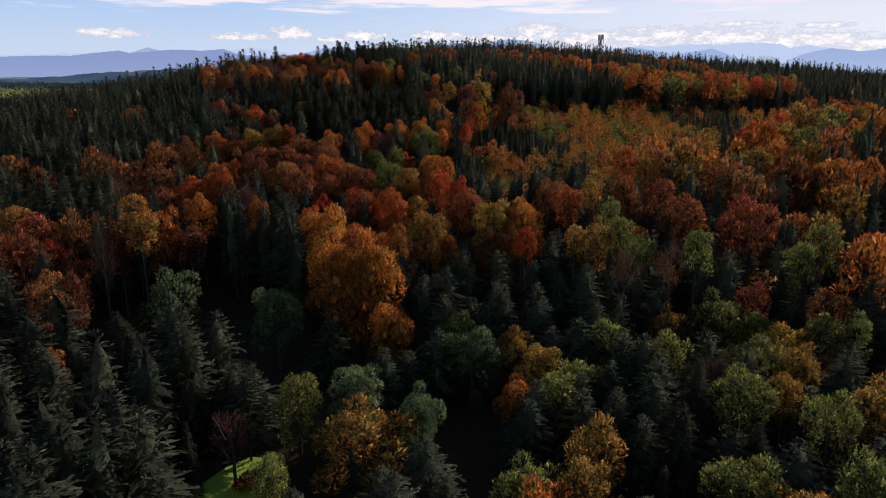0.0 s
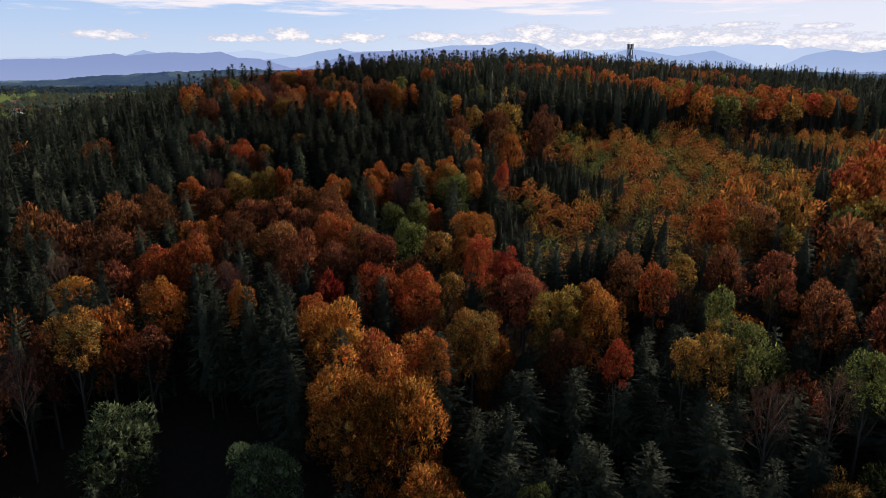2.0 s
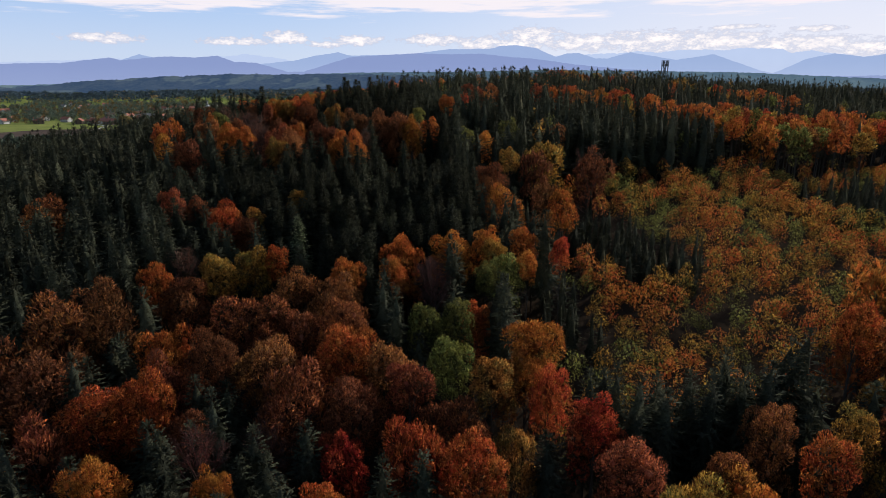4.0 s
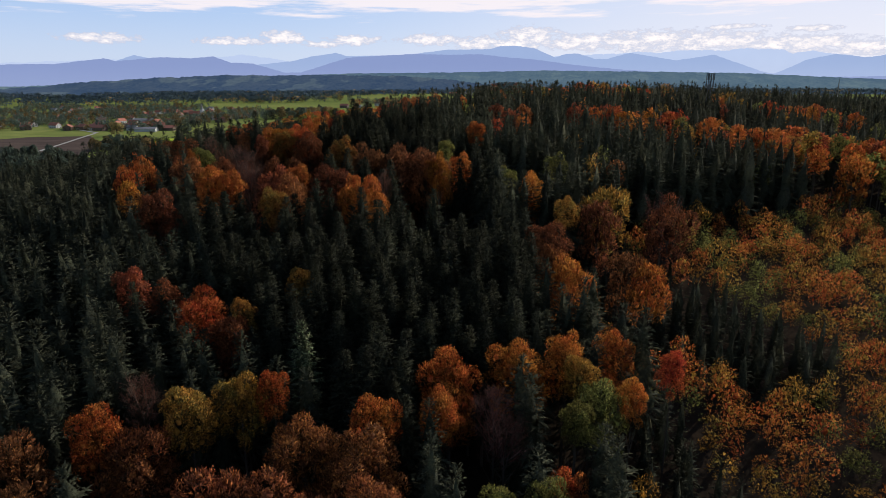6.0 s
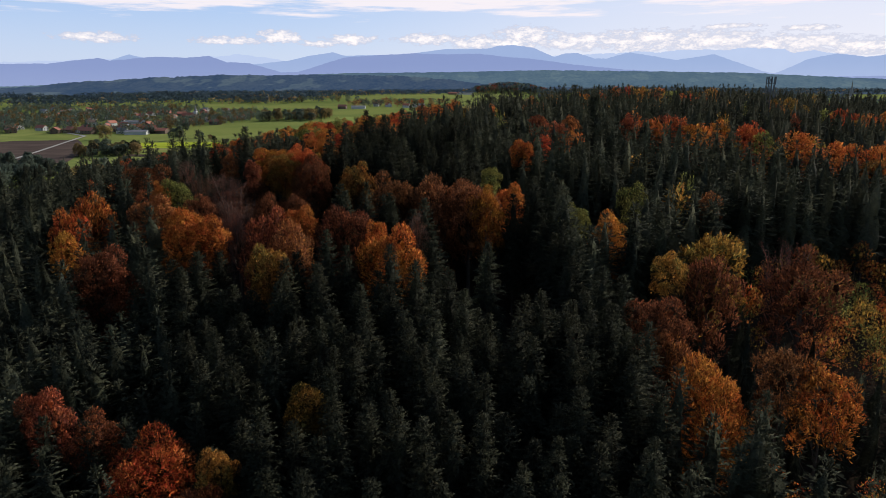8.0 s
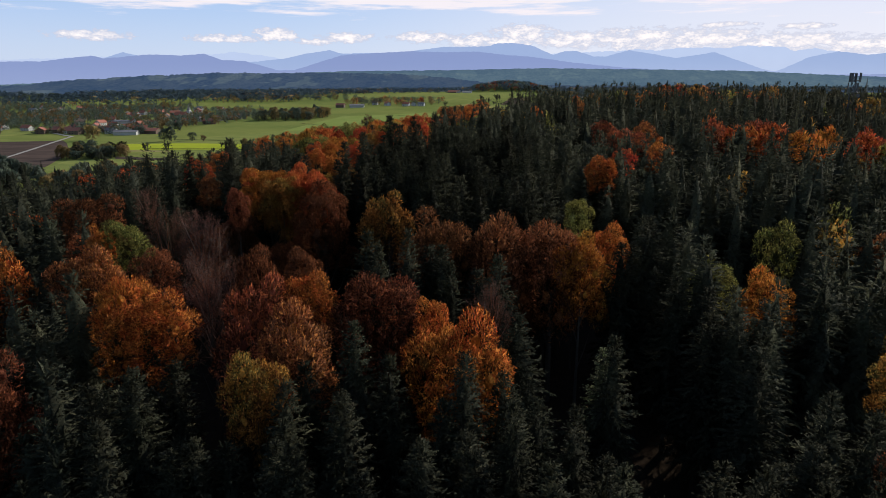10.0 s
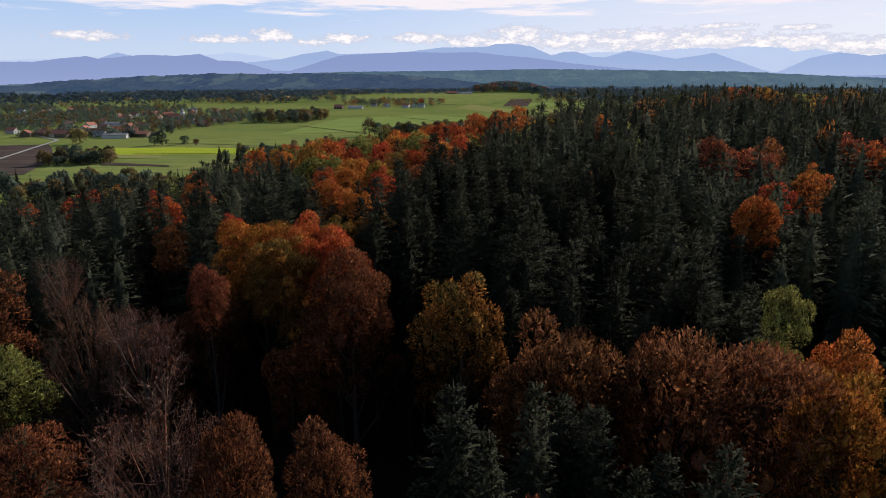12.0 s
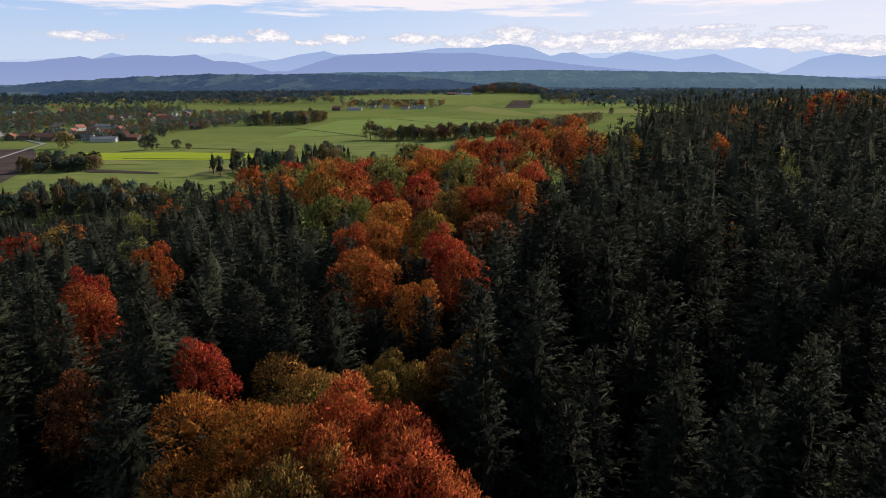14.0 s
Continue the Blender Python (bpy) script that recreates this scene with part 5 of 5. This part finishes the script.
def house_parts(key, w, l, h, rise, wall_mat, roof_mat):
    """Walls with gables, an overhanging roof with thickness, windows, a door and a chimney; the ridge runs along y."""
    if key in house_meshes:
        return house_meshes[key]
    bm = bmesh.new()
    ring = [(-w / 2, 0), (w / 2, 0), (w / 2, h), (0, h + rise), (-w / 2, h)]
    ends = [[bm.verts.new((x, y, z)) for x, z in ring] for y in (-l / 2, l / 2)]
    bm.faces.new(ends[0])
    bm.faces.new(ends[1][::-1])
    for i in range(5):
        j = (i + 1) % 5
        bm.faces.new([ends[0][j], ends[0][i], ends[1][i], ends[1][j]])
    wall = to_mesh("wall", bm, wall_mat)
    bm = bmesh.new()
    over, thick = 0.7, 0.3
    slope = rise / (w / 2)
    for side in (-1, 1):
        a = [(0, h + rise + 0.02), (side * (w / 2 + over), h - slope * over + 0.02), (side * (w / 2 + over), h - slope * over + 0.02 + thick), (0, h + rise + 0.02 + thick)]
        e = [[bm.verts.new((x, y, z)) for x, z in a] for y in (-l / 2 - over, l / 2 + over)]
        bm.faces.new(e[0])
        bm.faces.new(e[1][::-1])
        for i in range(4):
            j = (i + 1) % 4
            bm.faces.new([e[0][j], e[0][i], e[1][i], e[1][j]])
    bmesh.ops.recalc_face_normals(bm, faces=bm.faces)
    roof = to_mesh("roof", bm, roof_mat)
    bm = bmesh.new()
    box(bm, -0.5, 0.5, -0.06, 0.06, -0.65, 0.65)
    window = to_mesh("window", bm, PANE)
    bm = bmesh.new()
    box(bm, 0.8, 1.5, l * 0.2, l * 0.2 + 0.7, h + rise * 0.5, h + rise + 1.0)
    chimney = to_mesh("chimney", bm, TILES)
    house_meshes[key] = (wall, roof, window, chimney, w, l, h)
    return house_meshes[key]


STYLES = {"red": (10, 15, 5.2, 3.6, PLASTER, TILES), "brown": (11, 18, 5.5, 3.6, TIMBER, TILES), "grey": (10, 14, 5.0, 3.2, PLASTER, SLATE),
          "barn": (14, 27, 4.6, 3.2, TIMBER, TILES), "shed": (13, 30, 4.4, 2.0, PLASTER, SLATE), "chalet": (9, 12, 5.6, 3.0, PLASTER, TIMBER)}
STYLE_LABELS = {"red": "white village house with a red tiled roof", "brown": "timber farmhouse with a red tiled roof", "grey": "white house with a grey roof",
                "barn": "long wooden barn with a red roof", "shed": "long low shed with a pale grey roof", "chalet": "white house with a dark wooden roof"}


def house(style, x, y, turn, scale=1.0):
    wall, roof, window, chimney, w, l, h = house_parts(style, *STYLES[style])
    ob = thing("barn" if style == "barn" else "shed" if style == "shed" else "house", x, y, float(height(x, y)) - 0.2, STYLE_LABELS[style], "building", "houses on the plain", turn, (scale,) * 3)
    part("wall", wall, ob)
    part("roof", roof, ob)
    if style not in ("barn", "shed"):
        part("chimney", chimney, ob)
        for s in (-1, 1):
            for f in (-0.3, 0.0, 0.3):
                for z in (1.6, 4.1):
                    part("window", window, ob).matrix_basis = pose(s * w / 2, f * l, z, 0, 0, 90)
        for f in (-0.25, 0.25):
            for z in (1.6, 4.1):
                part("window", window, ob).matrix_basis = pose(f * w, -l / 2, z)
    return ob


for style, x, y, turn in (("barn", -463, 1082, 80), ("shed", -486, 1062, 95), ("brown", -616, 1084, 20), ("brown", -600, 1092, 70), ("brown", -603, 1146, 60), ("red", -585, 1168, 10),
                          ("brown", -545, 1108, 85), ("brown", -542, 1082, 30), ("brown", -562, 1074, 75), ("red", -521, 1090, 50), ("barn", -518, 1297, 75), ("red", -591, 1434, 20), ("grey", -560, 1440, 70),
                          ("shed", -594, 1275, 88), ("barn", -453, 1375, 82), ("brown", -447, 1263, 70), ("red", -443, 1402, 15), ("grey", -463, 1348, 60), ("red", -491, 1322, 40), ("red", -581, 1090, 60),
                          ("brown", -571, 1118, 15), ("red", -568, 1190, 80), ("grey", -531, 1127, 45), ("red", -527, 1230, 75), ("brown", -517, 1251, 20), ("chalet", -700, 1110, 30), ("red", -665, 1130, 75)):
    house(style, x, y, turn)
for style, x, y, turn in (("red", -156, 1832, 70), ("grey", -137, 1840, 10), ("chalet", -241, 1890, 80), ("red", -206, 1861, 30), ("grey", -118, 1835, 75), ("brown", -315, 1790, 80), ("shed", -275, 1795, 90),
                          ("shed", 20, 2620, 85), ("barn", -35, 2610, 80), ("red", -10, 2650, 20), ("red", -661, 1452, 70), ("grey", -703, 1633, 30), ("red", -654, 1629, 80), ("brown", -590, 1588, 15),
                          ("grey", -822, 1634, 60), ("red", -837, 1577, 80), ("chalet", -920, 1638, 20), ("grey", -980, 1638, 75), ("red", -1028, 1750, 40), ("red", -520, 1448, 60), ("brown", -457, 1495, 20),
                          ("shed", 390, 2350, 80), ("grey", 365, 2330, 20)):
    house(style, x, y, turn, 1.15)


# the many roofs of the village between its trees
hx, hy = scatter(44, -1000, -440, 1085, 1760, 57)
ok = inside(hx, hy, VILLAGE) & (np.random.default_rng(58).random(len(hx)) < 0.42)
for k, (x, y) in enumerate(zip(hx[ok], hy[ok])):
    house(("red", "brown", "grey", "red", "chalet")[k % 5], float(x), float(y), float((k * 47) % 180), 1.0)


def church(x, y, base, top, turn, nave, spire_share):
    """A village church: nave with its roof, square tower, pointed spire, ball and belfry openings."""
    tall = top - base
    ob = thing("church", x, y, base, "white church with a slim dark spire", "church", turn=turn)
    t = 2.8
    cut = tall * (1 - spire_share)
    bm = bmesh.new()
    box(bm, -t, t, -t, t, 0, cut)
    part("tower", to_mesh("tower", bm, PLASTER), ob)
    bm = bmesh.new()
    low = [bm.verts.new((math.cos(a) * t * 1.25, math.sin(a) * t * 1.25, cut)) for a in [math.pi * k / 4 for k in range(8)]]
    mid = [bm.verts.new((v.co.x * 0.45, v.co.y * 0.45, cut + tall * spire_share * 0.35)) for v in low]
    tip = bm.verts.new((0, 0, tall))
    for i in range(8):
        j = (i + 1) % 8
        bm.faces.new([low[i], low[j], mid[j], mid[i]])
        bm.faces.new([mid[i], mid[j], tip])
    part("spire", to_mesh("spire", bm, SLATE), ob)
    for s in (-1, 1):
        bm = bmesh.new()
        box(bm, -0.7, 0.7, s * t - 0.08, s * t + 0.08, cut - 6, cut - 3)
        part("belfry_opening", to_mesh("opening", bm, PANE), ob)
    if nave:
        wall, roof, window, chimney, w, l, h = house_parts("nave", 11, 24, 9, 6.5, PLASTER, TILES)
        part("nave", wall, ob).location = (0, 14.7, 0)
        part("nave_roof", roof, ob).location = (0, 14.7, 0)
    return ob


church(-513, 1348, float(height(-513, 1348)), 29, 80, True, 0.35)
church(689, 1356, float(height(689, 1356)) - 1, 74, 60, True, 0.42)

# ---- radio mast on the hilltop ----
def strut(bm, a, b, r):
    """A round bar from a to b."""
    a, b = Vector(a), Vector(b)
    turn = (b - a).to_track_quat("Z", "Y").to_matrix().to_4x4()
    bmesh.ops.create_cone(bm, cap_ends=True, segments=6, radius1=r, radius2=r, depth=(b - a).length, matrix=Matrix.Translation((a + b) / 2) @ turn)


def radio_mast(x, y, top):
    base = float(height(x, y))
    tall = top - base
    ob = thing("radio_mast", x, y, base, "steel lattice radio mast with antenna panels above the trees", "mast", turn=15)
    legs = [(math.cos(a), math.sin(a)) for a in (0.4, 0.4 + 2.094, 0.4 + 4.189)]
    for cx, cy in legs:
        bm = bmesh.new()
        strut(bm, (cx * 1.3, cy * 1.3, -0.5), (cx * 0.7, cy * 0.7, tall), 0.13)
        part("leg", to_mesh("leg", bm, STEEL), ob)
    bm = bmesh.new()
    n_bays = 13
    for k in range(n_bays):
        z0, z1 = tall * k / n_bays, tall * (k + 1) / n_bays
        r0, r1 = 1.3 - 0.6 * z0 / tall, 1.3 - 0.6 * z1 / tall
        for i in range(3):
            (ax, ay), (bx, by) = legs[i], legs[(i + 1) % 3]
            strut(bm, (ax * r0, ay * r0, z0), (bx * r1, by * r1, z1), 0.08)
            strut(bm, (ax * r1, ay * r1, z1), (bx * r1, by * r1, z1), 0.08)
    part("bracing", to_mesh("bracing", bm, STEEL), ob)
    for z in (tall - 6.2, tall - 2.4):
        bm = bmesh.new()
        for k in range(12):
            a, b = 2 * math.pi * k / 12, 2 * math.pi * (k + 1) / 12
            strut(bm, (1.5 * math.cos(a), 1.5 * math.sin(a), z), (1.5 * math.cos(b), 1.5 * math.sin(b), z), 0.13)
        for cx, cy in legs:
            strut(bm, (0, 0, z), (cx * 1.5, cy * 1.5, z), 0.07)
        part("platform_ring", to_mesh("ring", bm, STEEL), ob)
    bm = bmesh.new()
    box(bm, -0.24, 0.24, -0.14, 0.14, -1.5, 1.5)
    panel = to_mesh("antenna_panel", bm, PANEL)
    for k in range(9):
        a = 2 * math.pi * k / 9
        part("antenna_panel", panel, ob).matrix_basis = pose(1.65 * math.cos(a), 1.65 * math.sin(a), tall - (1.4 if k % 3 else 4.6), 0, 0, math.degrees(a) + 90)
    for k in range(2):
        bm = bmesh.new()
        bmesh.ops.create_cone(bm, cap_ends=True, segments=16, radius1=0.6, radius2=0.6, depth=0.35, matrix=pose(1.1 * (1 if k else -1), -1.2, tall - 5.2 - 2.0 * k, 90))
        part("dish", to_mesh("dish", bm, PANEL), ob)
    return ob


radio_mast(85, 414, 76)


# ---- the garden at the foot of the hill ----
drape("lawn", [(-39, 79), (-36, 84), (-33, 86.5), (-29, 86), (-27, 82), (-27.5, 76), (-31, 72), (-36, 73)], LAWN, "sunlit mown lawn in a garden", 0.3)


def shrub(name, x, y, r, tall, mat, label, seed):
    ob = thing(name, x, y, float(height(x, y)), label, "shrub", "garden shrubs", 40.0 * seed, (r / 4.6, r / 4.6, tall / 20))
    geo = merge([crown_core(seed, 13, 4, 6), broadleaf_crown(seed, 1400, 1.1, 0.5, 0.3)])
    part("leaves", tri_mesh("leaves", *geo, mat), ob).matrix_basis = Matrix.Translation((0, 0, -14)) @ Matrix.Diagonal((1, 1, 1.65, 1))
    part("stem", trunks[0], ob)
    return ob


shrub("maple_shrub", -31.4, 79.5, 1.7, 2.4, LEAF["scarlet"], "low scarlet maple shrub on the lawn", 301)
shrub("hedge_bush", -26.5, 77.0, 2.2, 7.0, LEAF["olive"], "tall clipped olive green bush by the lawn", 302)
shrub("hedge_bush", -38.0, 75.0, 1.9, 4.0, LEAF["olive"], "leafy green bush at the edge of the lawn", 303)
house("grey", 41, 64, 75, 0.8)
house("red", 57, 66, 30, 0.75)


def tv_antenna(x, y, z):
    ob = thing("tv_antenna", x, y, z, "thin metal television antenna on a house roof", "antenna")
    bm = bmesh.new()
    strut(bm, (0, 0, -1.0), (0, 0, 3.2), 0.05)
    part("pole", to_mesh("pole", bm, STEEL), ob)
    for zz, w in ((2.6, 1.2), (3.0, 0.8), (1.4, 0.5)):
        bm = bmesh.new()
        strut(bm, (-w, 0, zz), (w, 0.2, zz), 0.04)
        part("rod", to_mesh("rod", bm, STEEL), ob)
    return ob


tv_antenna(41, 66, float(height(41, 64)) + 6.6)
